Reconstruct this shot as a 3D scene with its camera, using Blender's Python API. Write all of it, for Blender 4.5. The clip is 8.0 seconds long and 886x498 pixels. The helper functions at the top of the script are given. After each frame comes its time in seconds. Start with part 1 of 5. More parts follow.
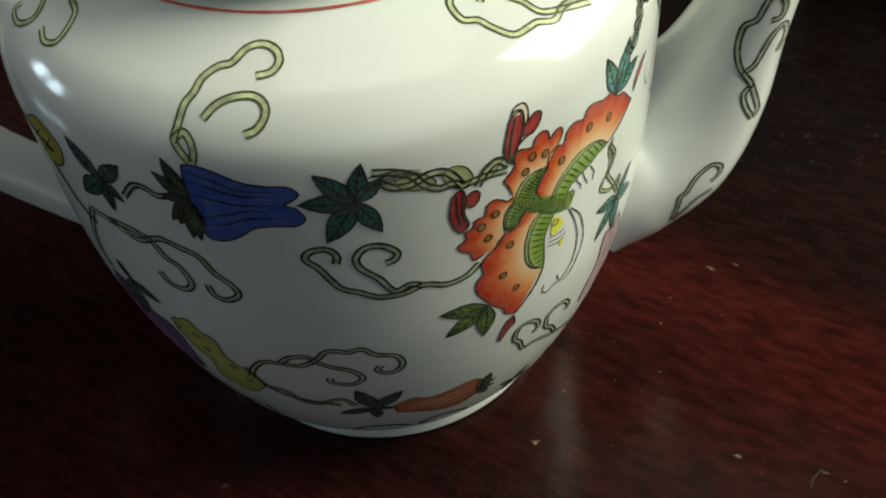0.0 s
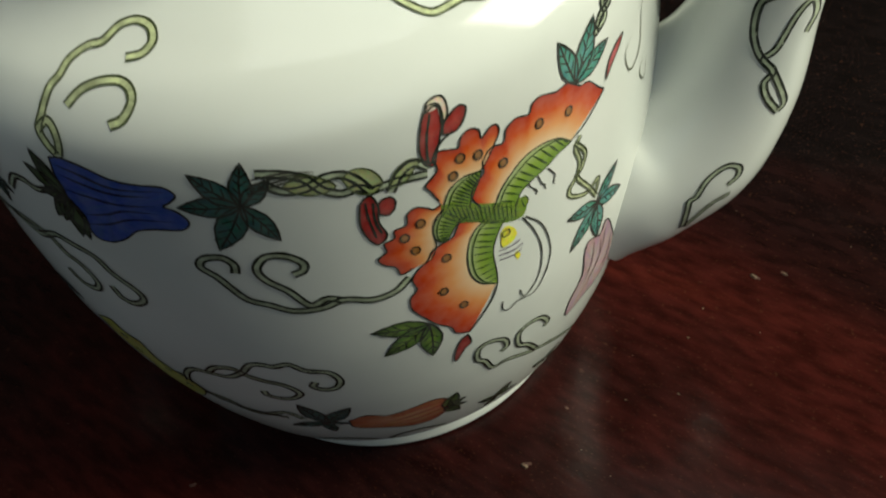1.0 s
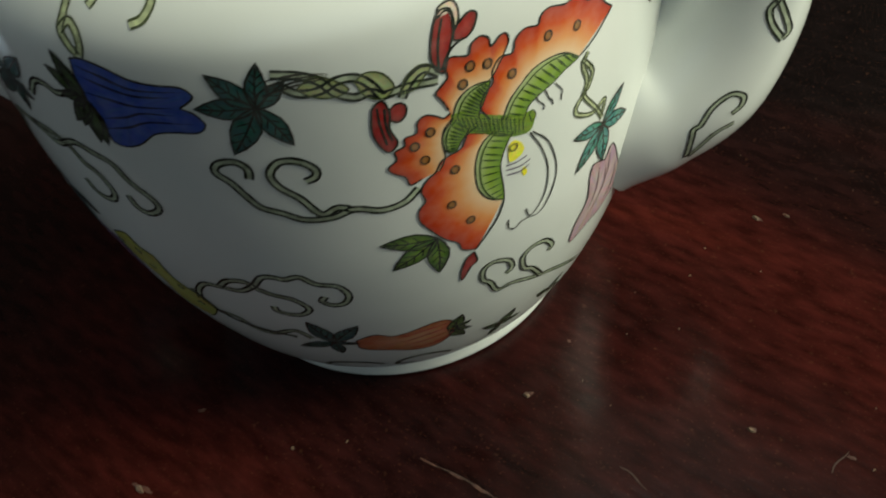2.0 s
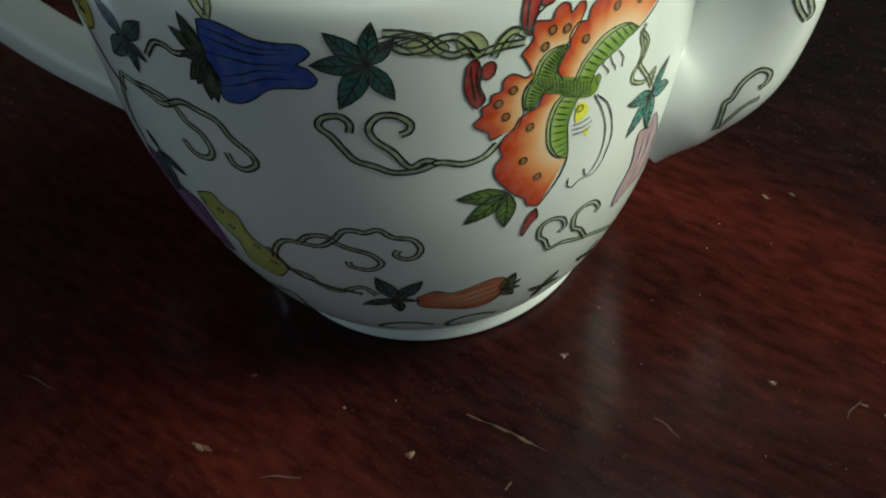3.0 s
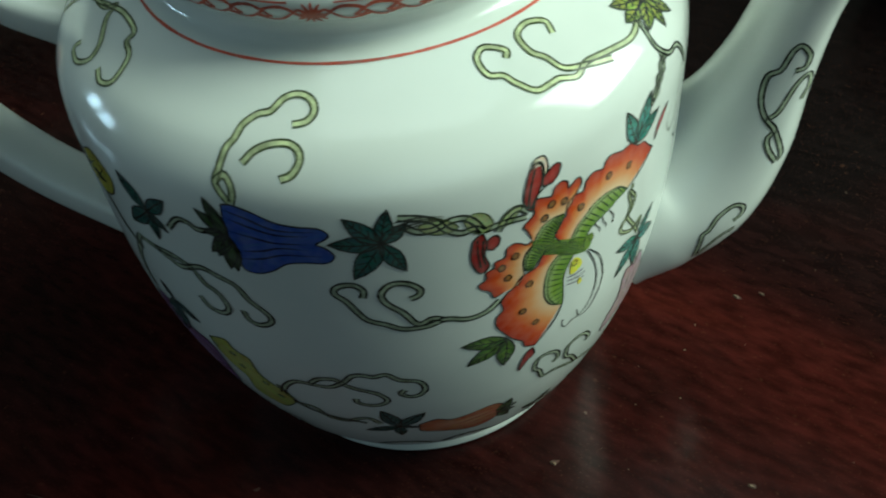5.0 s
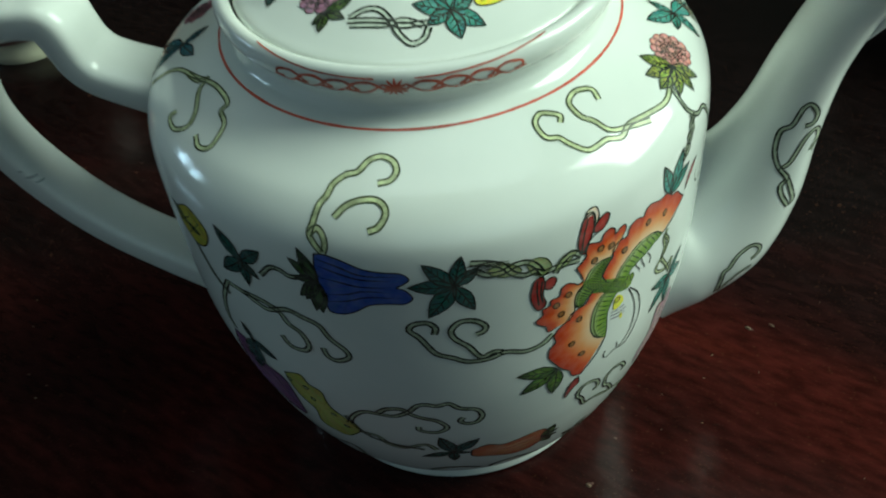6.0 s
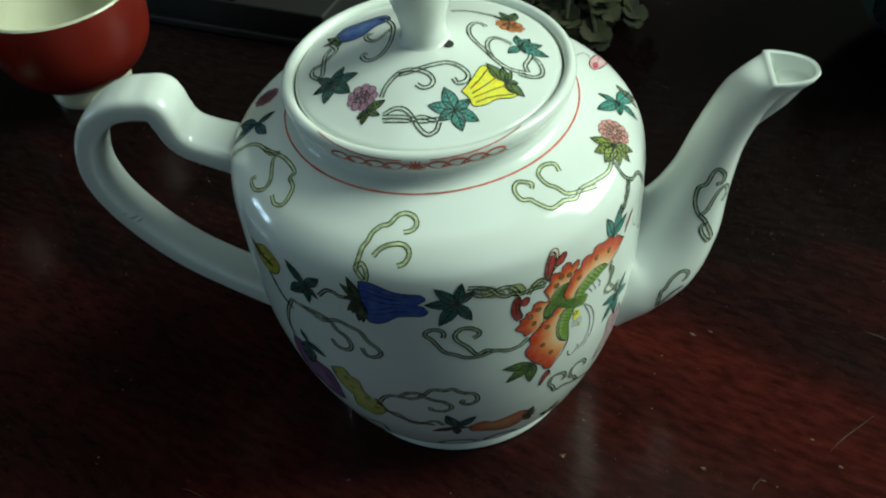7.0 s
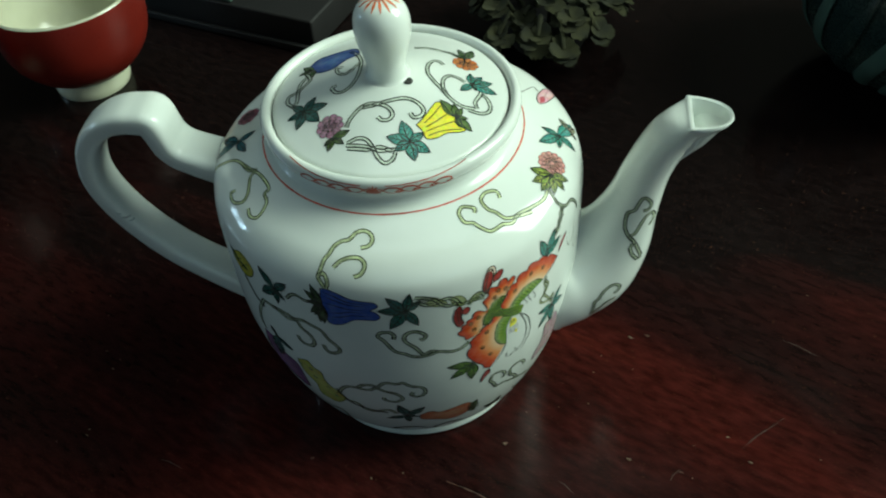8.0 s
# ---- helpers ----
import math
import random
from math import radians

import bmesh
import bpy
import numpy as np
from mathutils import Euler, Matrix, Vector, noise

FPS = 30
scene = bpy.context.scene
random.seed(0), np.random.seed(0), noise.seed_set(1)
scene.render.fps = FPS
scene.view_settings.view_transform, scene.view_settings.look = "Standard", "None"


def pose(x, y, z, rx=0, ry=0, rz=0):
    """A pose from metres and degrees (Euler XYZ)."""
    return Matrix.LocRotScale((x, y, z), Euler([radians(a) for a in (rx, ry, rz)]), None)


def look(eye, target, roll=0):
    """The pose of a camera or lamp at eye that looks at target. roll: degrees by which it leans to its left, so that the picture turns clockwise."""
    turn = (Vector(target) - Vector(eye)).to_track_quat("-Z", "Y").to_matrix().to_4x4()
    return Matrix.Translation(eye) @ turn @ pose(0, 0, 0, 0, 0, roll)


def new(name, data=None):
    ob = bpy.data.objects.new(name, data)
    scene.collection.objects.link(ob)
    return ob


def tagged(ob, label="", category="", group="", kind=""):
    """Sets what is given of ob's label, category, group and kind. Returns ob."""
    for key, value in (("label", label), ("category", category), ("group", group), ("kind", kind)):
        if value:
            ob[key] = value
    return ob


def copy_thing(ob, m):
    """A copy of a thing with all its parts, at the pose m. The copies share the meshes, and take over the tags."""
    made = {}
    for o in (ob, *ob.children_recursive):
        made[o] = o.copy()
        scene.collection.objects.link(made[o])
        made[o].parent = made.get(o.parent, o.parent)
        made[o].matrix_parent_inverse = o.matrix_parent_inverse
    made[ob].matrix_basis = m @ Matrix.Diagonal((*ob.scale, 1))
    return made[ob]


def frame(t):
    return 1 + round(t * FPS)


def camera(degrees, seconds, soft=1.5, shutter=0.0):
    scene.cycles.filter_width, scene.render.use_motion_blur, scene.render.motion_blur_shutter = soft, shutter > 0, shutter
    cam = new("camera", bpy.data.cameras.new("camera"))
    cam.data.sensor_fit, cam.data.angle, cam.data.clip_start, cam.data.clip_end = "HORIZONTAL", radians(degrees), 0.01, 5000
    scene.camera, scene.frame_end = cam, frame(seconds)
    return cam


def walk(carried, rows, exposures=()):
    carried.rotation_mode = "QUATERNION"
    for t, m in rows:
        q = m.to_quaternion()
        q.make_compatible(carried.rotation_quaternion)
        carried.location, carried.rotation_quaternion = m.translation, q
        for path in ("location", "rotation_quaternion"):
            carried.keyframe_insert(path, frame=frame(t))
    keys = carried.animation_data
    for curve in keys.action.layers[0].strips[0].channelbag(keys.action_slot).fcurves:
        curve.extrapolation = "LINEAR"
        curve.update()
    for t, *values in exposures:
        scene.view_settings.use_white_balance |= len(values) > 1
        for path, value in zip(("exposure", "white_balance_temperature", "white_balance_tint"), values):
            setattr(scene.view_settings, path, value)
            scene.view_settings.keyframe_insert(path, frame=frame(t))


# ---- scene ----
from mathutils.bvhtree import BVHTree

cam = camera(50.98, 8.0, soft=2.0, shutter=0.4)
PATH = [
    (0, (0.03391, -0.15402, 0.18775), (0.01768, -0.01899, 0.04111), -5.59),
    (0.5, (0.05196, -0.13997, 0.18017), (0.01407, -0.01077, 0.03228), -12.00),
    (1, (0.05980, -0.13153, 0.17399), (0.01687, -0.00546, 0.02477), -11.89),
    (1.5, (0.06238, -0.13331, 0.16861), (0.01831, -0.01094, 0.01667), -12.02),
    (1.7, (0.06274, -0.13497, 0.16909), (0.01794, -0.01369, 0.01650), -12.13),
    (3, (0.04578, -0.16187, 0.17598), (0.01085, -0.03424, 0.02602), -8.51),
    (3.5, (0.04829, -0.15665, 0.17741), (0.01332, -0.02873, 0.02769), -9.03),
    (4, (0.05579, -0.15049, 0.18178), (0.02449, -0.02226, 0.03152), -8.37),
    (4.5, (0.05755, -0.14777, 0.19116), (0.02863, -0.01740, 0.04228), -7.87),
    (5, (0.03871, -0.15307, 0.19878), (0.01229, -0.02066, 0.05123), -6.81),
    (5.2, (0.03456, -0.15393, 0.19942), (0.00970, -0.02155, 0.05158), -6.46),
    (6.3, (0.02673, -0.18376, 0.23150), (0.00389, -0.04348, 0.09079), -6.63),
    (6.5, (0.03092, -0.19779, 0.24567), (0.00827, -0.05749, 0.10495), -6.69),
    (7, (0.03454, -0.21121, 0.26759), (0.01058, -0.07140, 0.12660), -6.70),
    (7.5, (0.04420, -0.22084, 0.28536), (0.01764, -0.08178, 0.14409), -6.71),
    (8, (0.05068, -0.22583, 0.29837), (0.02775, -0.08961, 0.15374), -4.45),
]
EXPOSURES = [(0.0, -0.04, 6800, 10), (0.5, -0.1, 6800, 10), (1.5, -0.15, 6800, 9), (3.0, 0.08, 6350, 3), (4.5, -0.15, 5800, -9), (8.0, -0.2, 5850, -7)]
walk(cam, [(t, look(eye, target, roll)) for t, eye, target, roll in PATH], EXPOSURES)

# ---- world and lights ----
world = bpy.data.worlds.new("world")
scene.world = world
world.use_nodes = True
wn = world.node_tree.nodes
sky = wn.new("ShaderNodeTexSky")
sky.sky_type = "NISHITA"
sky.sun_disc = False
sky.sun_elevation, sky.sun_rotation = radians(35), radians(90)
wn["Background"].inputs[1].default_value = 0.06
world.node_tree.links.new(sky.outputs[0], wn["Background"].inputs[0])


def area_lamp(name, eye, target, width, height, watts, colour):
    """A rectangular lamp: daylight entering through a window opening, or added fill."""
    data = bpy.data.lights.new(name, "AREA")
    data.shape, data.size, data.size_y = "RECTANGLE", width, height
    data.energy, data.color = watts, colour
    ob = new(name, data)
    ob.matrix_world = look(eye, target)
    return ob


# daylight of a tall window on the right and a small two-paned one to the left; overhead and behind, added fill lamps
# where no opening is seen
area_lamp("tall_window_daylight", (1.68, 0.30, 1.45), (0.0, 0.30, 1.20), 0.95, 1.56, 78.0, (0.97, 1.0, 0.83))
# no skylight is known here: added to brighten the pot's shoulder from above
area_lamp("overhead_fill_light", (0.15, 0.20, 2.38), (0.15, 0.20, 0.0), 1.40, 1.00, 7.5, (0.95, 1.0, 0.92))
# added fill for the teapot's shaded front; no window is seen behind
area_lamp("south_fill_light", (0.50, -1.38, 0.75), (0.1, 0.0, 0.30), 1.50, 1.10, 1.6, (0.82, 0.98, 1.0))
area_lamp("left_window_daylight", (-1.485, 0.10, 0.38), (0.0, 0.10, 0.38), 0.34, 0.22, 3.8, (0.64, 0.83, 1.0))

# ---- materials ----
def material(name, colour=(0.8, 0.8, 0.8), rough=0.5, metal=0.0, coat=0.0):
    m = bpy.data.materials.new(name)
    m.use_nodes = True
    b = m.node_tree.nodes["Principled BSDF"]
    b.inputs["Base Color"].default_value = (*colour, 1)
    b.inputs["Roughness"].default_value = rough
    b.inputs["Metallic"].default_value = metal
    b.inputs["Coat Weight"].default_value = coat
    return m, m.node_tree.nodes, m.node_tree.links, b


def make_enamel():
    """Overglaze enamel: the painter's colours, a little uneven in strength."""
    m, nodes, links, b = material("overglaze_enamel", rough=0.24)
    b.inputs["Specular IOR Level"].default_value = 0.3
    tint = nodes.new("ShaderNodeAttribute")
    tint.attribute_name = "tint"
    where = nodes.new("ShaderNodeTexCoord")
    wash = nodes.new("ShaderNodeTexNoise")
    wash.inputs["Scale"].default_value = 450
    wash.inputs["Detail"].default_value = 4
    links.new(where.outputs["Object"], wash.inputs["Vector"])
    span = nodes.new("ShaderNodeMapRange")
    span.inputs["From Min"].default_value, span.inputs["From Max"].default_value = 0.3, 0.7
    span.inputs["To Min"].default_value, span.inputs["To Max"].default_value = 0.0, 0.10
    links.new(wash.outputs["Fac"], span.inputs["Value"])
    mix = nodes.new("ShaderNodeMix")
    mix.data_type = "RGBA"
    mix.inputs[7].default_value = (0.7, 0.72, 0.66, 1)
    links.new(span.outputs[0], mix.inputs[0])
    links.new(tint.outputs["Color"], mix.inputs[6])
    links.new(mix.outputs[2], b.inputs["Base Color"])
    bump = nodes.new("ShaderNodeBump")
    bump.inputs["Strength"].default_value = 0.15
    bump.inputs["Distance"].default_value = 0.0002
    links.new(wash.outputs["Fac"], bump.inputs["Height"])
    links.new(bump.outputs[0], b.inputs["Normal"])
    return m


enamel = make_enamel()


def ramp(nodes, *stops):
    node = nodes.new("ShaderNodeValToRGB")
    while len(node.color_ramp.elements) < len(stops):
        node.color_ramp.elements.new(0.5)
    for e, (at, colour) in zip(node.color_ramp.elements, stops):
        e.position, e.color = at, (*colour, 1)
    return node


def noise_at(nodes, links, scale, detail=4.0, stretch=(1, 1, 1), turn=0.0, shift=(0, 0, 0)):
    where = nodes.new("ShaderNodeTexCoord")
    place = nodes.new("ShaderNodeMapping")
    place.vector_type = "TEXTURE"
    place.inputs["Scale"].default_value = [1 / v for v in stretch]
    place.inputs["Rotation"].default_value = (0, 0, radians(turn))
    place.inputs["Location"].default_value = shift
    spots = nodes.new("ShaderNodeTexNoise")
    spots.inputs["Scale"].default_value, spots.inputs["Detail"].default_value = scale, detail
    links.new(where.outputs["Object"], place.inputs["Vector"])
    links.new(place.outputs[0], spots.inputs["Vector"])
    return spots


def mixed(nodes, links, kind, a, b, fac):
    node = nodes.new("ShaderNodeMix")
    node.data_type, node.blend_type = "RGBA", kind
    for socket, value in ((node.inputs[0], fac), (node.inputs[6], a), (node.inputs[7], b)):
        if isinstance(value, bpy.types.NodeSocket):
            links.new(value, socket)
        else:
            socket.default_value = value if isinstance(value, float) else (*value, 1)
    return node.outputs[2]


def ranged(nodes, links, value, a, b, c, d):
    node = nodes.new("ShaderNodeMapRange")
    for name, number in (("From Min", a), ("From Max", b), ("To Min", c), ("To Max", d)):
        node.inputs[name].default_value = number
    links.new(value, node.inputs["Value"])
    return node.outputs[0]


def bumped(nodes, links, height, b, strength, distance):
    node = nodes.new("ShaderNodeBump")
    node.inputs["Strength"].default_value, node.inputs["Distance"].default_value = strength, distance
    links.new(height, node.inputs["Height"])
    links.new(node.outputs[0], b.inputs["Normal"])


def make_glaze(name, colour, other, rough, wave=0.06):
    """Glazed ceramic: two near tones, a slightly wavy gloss and fine pits."""
    m, nodes, links, b = material(name, colour, rough)
    cloud = noise_at(nodes, links, 45, 3)
    links.new(mixed(nodes, links, "MIX", colour, other, ranged(nodes, links, cloud.outputs["Fac"], 0.35, 0.65, 0.0, 1.0)), b.inputs["Base Color"])
    pits = noise_at(nodes, links, 900, 2)
    links.new(ranged(nodes, links, pits.outputs["Fac"], 0.3, 0.8, rough * 0.8, rough * 1.6), b.inputs["Roughness"])
    slow = noise_at(nodes, links, 110, 2)
    bumped(nodes, links, slow.outputs["Fac"], b, wave, 0.001)
    return m


def make_table_wood():
    """Dark lacquered hardwood: broad red and black figure, shade painted in towards the back, fine pores, a dulled and
    dusty gloss.
    """
    m, nodes, links, b = material("lacquered_wood", rough=0.3)
    figure = noise_at(nodes, links, 7.0, 8, (0.8, 3.4, 1), -27, (0.19, -0.06, 0.0))
    figure.inputs["Distortion"].default_value = 0.5
    # the board's own bands of red sapwood and dark heartwood, running along the grain; the last stop adds painted shade
    # at the far side
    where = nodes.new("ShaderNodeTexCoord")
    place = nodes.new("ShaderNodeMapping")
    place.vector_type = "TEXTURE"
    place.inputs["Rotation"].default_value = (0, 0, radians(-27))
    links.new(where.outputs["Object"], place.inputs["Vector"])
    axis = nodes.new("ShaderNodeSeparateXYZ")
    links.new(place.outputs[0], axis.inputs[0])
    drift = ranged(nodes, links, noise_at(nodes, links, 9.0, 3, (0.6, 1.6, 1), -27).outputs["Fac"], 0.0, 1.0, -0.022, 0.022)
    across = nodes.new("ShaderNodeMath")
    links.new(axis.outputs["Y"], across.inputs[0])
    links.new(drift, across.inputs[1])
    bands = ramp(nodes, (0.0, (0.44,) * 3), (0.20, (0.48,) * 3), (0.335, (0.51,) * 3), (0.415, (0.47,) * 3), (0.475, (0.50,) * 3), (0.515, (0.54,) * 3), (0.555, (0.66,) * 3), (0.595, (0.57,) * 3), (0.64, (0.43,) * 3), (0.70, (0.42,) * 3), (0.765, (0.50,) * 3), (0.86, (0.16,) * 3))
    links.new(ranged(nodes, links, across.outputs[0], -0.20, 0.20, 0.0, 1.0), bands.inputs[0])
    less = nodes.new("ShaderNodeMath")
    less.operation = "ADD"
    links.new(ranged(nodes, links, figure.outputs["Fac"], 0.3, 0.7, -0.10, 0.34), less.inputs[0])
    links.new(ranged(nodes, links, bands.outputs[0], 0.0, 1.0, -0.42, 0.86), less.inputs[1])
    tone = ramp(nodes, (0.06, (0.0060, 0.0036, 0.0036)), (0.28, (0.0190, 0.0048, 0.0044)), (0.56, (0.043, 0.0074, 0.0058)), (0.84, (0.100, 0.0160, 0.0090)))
    # shade painted in: the wood's tone sinks to black towards the back edge
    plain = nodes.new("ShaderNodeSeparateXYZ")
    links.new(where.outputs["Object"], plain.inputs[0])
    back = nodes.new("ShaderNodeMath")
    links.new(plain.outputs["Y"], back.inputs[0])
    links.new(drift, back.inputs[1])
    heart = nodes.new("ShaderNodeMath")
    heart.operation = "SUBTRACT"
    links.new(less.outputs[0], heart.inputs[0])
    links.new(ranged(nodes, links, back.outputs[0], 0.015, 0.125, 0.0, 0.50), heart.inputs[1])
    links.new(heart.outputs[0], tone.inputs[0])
    grain = noise_at(nodes, links, 120, 7, (1.0, 3.2, 1), -27)
    streak = ranged(nodes, links, grain.outputs["Fac"], 0.35, 0.68, 0.48, 1.45)
    dark = nodes.new("ShaderNodeMix")
    dark.data_type, dark.blend_type = "RGBA", "MULTIPLY"
    dark.inputs[0].default_value = 0.8
    links.new(tone.outputs[0], dark.inputs[6])
    links.new(streak, dark.inputs[7])
    worn = noise_at(nodes, links, 16, 8, (1, 1.6, 1), -27)
    haze = ranged(nodes, links, worn.outputs["Fac"], 0.54, 0.80, 0.0, 0.045)
    dusty = mixed(nodes, links, "MIX", dark.outputs[2], (0.06, 0.045, 0.040), haze)
    flecks = noise_at(nodes, links, 420, 2)
    fleck = ranged(nodes, links, flecks.outputs["Fac"], 0.67, 0.77, 0.0, 0.22)
    pores = noise_at(nodes, links, 1100, 2, (1, 1.8, 1), -27)
    speck = ranged(nodes, links, pores.outputs["Fac"], 0.62, 0.74, 0.0, 0.5)
    flecked = mixed(nodes, links, "MIX", dusty, (0.13, 0.055, 0.03), fleck)
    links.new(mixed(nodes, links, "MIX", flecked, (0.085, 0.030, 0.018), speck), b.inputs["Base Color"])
    links.new(ranged(nodes, links, worn.outputs["Fac"], 0.3, 0.7, 0.10, 0.24), b.inputs["Roughness"])
    b.inputs["Specular IOR Level"].default_value = 0.17
    bumped(nodes, links, grain.outputs["Fac"], b, 0.16, 0.0005)
    return m


def make_plain(name, colour, other, rough, scale):
    m, nodes, links, b = material(name, colour, rough)
    cloud = noise_at(nodes, links, scale, 6)
    links.new(mixed(nodes, links, "MIX", colour, other, ranged(nodes, links, cloud.outputs["Fac"], 0.35, 0.65, 0.0, 1.0)), b.inputs["Base Color"])
    bumped(nodes, links, cloud.outputs["Fac"], b, 0.2, 0.002)
    return m


porcelain = make_glaze("porcelain", (0.80, 0.83, 0.78), (0.76, 0.80, 0.75), 0.115, 0.04)
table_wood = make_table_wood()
red_glaze = make_glaze("red_glaze", (0.155, 0.011, 0.006), (0.13, 0.009, 0.005), 0.34)
cream_glaze = make_glaze("cream_glaze", (0.60, 0.60, 0.45), (0.54, 0.54, 0.40), 0.16)
teal_glaze = make_glaze("teal_glaze", (0.010, 0.022, 0.021), (0.022, 0.034, 0.026), 0.25)
wall_plaster = make_plain("aged_wall", (0.045, 0.04, 0.036), (0.03, 0.027, 0.025), 0.85, 6)
floor_stone = make_plain("floor_stone", (0.06, 0.055, 0.05), (0.04, 0.036, 0.032), 0.7, 9)
frame_wood = make_plain("window_wood", (0.05, 0.03, 0.02), (0.03, 0.018, 0.012), 0.5, 40)
leaf_green = make_plain("succulent_leaf", (0.034, 0.034, 0.009), (0.013, 0.014, 0.005), 0.9, 120)
clay = make_plain("dark_clay", (0.012, 0.010, 0.009), (0.007, 0.006, 0.005), 0.7, 60)
box_paint = make_plain("pale_green_paint", (0.055, 0.095, 0.078), (0.04, 0.07, 0.055), 0.5, 50)
dark_lacquer = make_plain("dark_lacquer", (0.005, 0.004, 0.004), (0.003, 0.0025, 0.0025), 0.7, 60)
dust_grit = make_plain("dust_grit", (0.20, 0.14, 0.09), (0.10, 0.055, 0.035), 0.8, 300)
dull_scratch = make_plain("dull_scratch", (0.07, 0.04, 0.03), (0.04, 0.02, 0.015), 0.8, 300)

# ---- helpers for meshes ----
def mesh_of(name, bm, mats):
    bmesh.ops.recalc_face_normals(bm, faces=bm.faces)
    me = bpy.data.meshes.new(name)
    bm.to_mesh(me)
    bm.free()
    for m in mats if isinstance(mats, (list, tuple)) else [mats]:
        me.materials.append(m)
    return me


def smooth(me, angle=40):
    me.shade_smooth()
    me.set_sharp_from_angle(angle=radians(angle))
    return me


def part(name, bm, mats, parent=None, label="", angle=40):
    ob = new(name, smooth(mesh_of(name, bm, mats), angle))
    if parent is not None:
        ob.parent = parent
    if label:
        ob["label"] = label
    return ob


def spline(points, n):
    """A smooth curve through the points, n samples a span."""
    p = [np.array(q, float) for q in points]
    p = [2 * p[0] - p[1]] + p + [2 * p[-1] - p[-2]]
    out = []
    for a, b, c, d in zip(p, p[1:], p[2:], p[3:]):
        for k in range(n):
            t = k / n
            out.append(0.5 * (2 * b + (c - a) * t + (2 * a - 5 * b + 4 * c - d) * t * t + (3 * b - a - 3 * c + d) * t ** 3))
    out.append(p[-2])
    return out


def revolve(profile, segments=96, bm=None):
    """A solid of revolution about z from (radius, height) pairs in metres."""
    bm = bm or bmesh.new()
    rings = []
    for r, z in profile:
        if r < 1e-6:
            rings.append([bm.verts.new((0, 0, z))])
        else:
            rings.append([bm.verts.new((r * math.cos(2 * math.pi * k / segments), r * math.sin(2 * math.pi * k / segments), z)) for k in range(segments)])
    for a, b in zip(rings, rings[1:]):
        for k in range(segments):
            j = (k + 1) % segments
            if len(a) == 1:
                bm.faces.new((a[0], b[j], b[k]))
            elif len(b) == 1:
                bm.faces.new((a[k], a[j], b[0]))
            else:
                bm.faces.new((a[k], a[j], b[j], b[k]))
    return bm


def box(x0, x1, y0, y1, z0, z1, bevel=0.0, bm=None):
    bm = bm or bmesh.new()
    made = bmesh.ops.create_cube(bm, size=1.0)["verts"]
    for v in made:
        v.co = Vector((x0 + (v.co.x + 0.5) * (x1 - x0), y0 + (v.co.y + 0.5) * (y1 - y0), z0 + (v.co.z + 0.5) * (z1 - z0)))
    if bevel:
        edges = list({e for v in made for e in v.link_edges})
        bmesh.ops.bevel(bm, geom=edges, offset=bevel, segments=3, affect="EDGES", profile=0.5)
    return bm


# ---- table and room ----
def slab(name, x0, x1, y0, y1, z0, z1, mat, bevel=0.0):
    ob = part(name, box(x0, x1, y0, y1, z0, z1, bevel), mat)
    return tagged(ob, kind="structure")


slab("floor", -1.6, 1.8, -1.5, 1.5, -0.85, -0.75, floor_stone)
def pierced(name, quads, mat):
    """One slab with an opening, from the four blocks round it."""
    bm = bmesh.new()
    for q in quads:
        box(*q, bm=bm)
    return tagged(part(name, bm, mat), kind="structure")


def around(a0, a1, b0, b1, c0, c1, d0, d1):
    """The four rectangles (a, b ranges) left of a0..a1 x b0..b1 round the opening c0..c1 x d0..d1."""
    return [(a0, c0, b0, b1), (c1, a1, b0, b1), (c0, c1, b0, d0), (c0, c1, d1, b1)]


# unseen room shell: its south and ceiling openings only serve the added fill lamps
TOP = 2.4
pierced("wall_south", [(a, b, -1.5, -1.4, c, d) for a, b, c, d in around(-1.6, 1.8, -0.75, TOP, -0.27, 1.27, 0.18, 1.32)], wall_plaster)
pierced("wall_east", [(1.7, 1.8, a, b, c, d) for a, b, c, d in around(-1.4, 1.4, -0.75, TOP, -0.225, 0.825, 0.62, 2.28)], wall_plaster)
pierced("wall_west", [(-1.6, -1.5, a, b, c, d) for a, b, c, d in around(-1.4, 1.4, -0.75, TOP, -0.09, 0.29, 0.25, 0.51)], wall_plaster)
slab("wall_north", -1.6, 1.8, 1.4, 1.5, -0.75, TOP, wall_plaster)
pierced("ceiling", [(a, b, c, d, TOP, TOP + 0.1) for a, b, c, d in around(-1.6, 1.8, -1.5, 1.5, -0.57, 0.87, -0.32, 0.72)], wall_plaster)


def window(name, m, width, height, thick, mullions, post=0.02):
    """A wooden window frame with its mullions, standing across its own y."""
    ob = new(name)
    ob.matrix_world = m
    tagged(ob, kind="structure")
    w, h, t = width / 2, height / 2, thick
    for x0, x1, z0, z1 in ((-w, w, -h, t - h), (-w, w, h - t, h), (-w, t - w, t - h, h - t), (w - t, w, t - h, h - t)):
        part("window_frame", box(x0, x1, -0.02, 0.02, z0, z1, 0.003), frame_wood, ob)
    for k in range(mullions):
        c = -w + width * (k + 1) / (mullions + 1)
        part("mullion", box(c - post / 2, c + post / 2, -0.015, 0.015, t - h, h - t, 0.003), frame_wood, ob)
    return ob


window("window_1", pose(1.75, 0.30, 1.45, 0, 0, 90), 1.05, 1.66, 0.03, 0)
window("window_2", pose(-1.45, 0.10, 0.38, 0, 0, 90), 0.38, 0.26, 0.014, 1, 0.08)
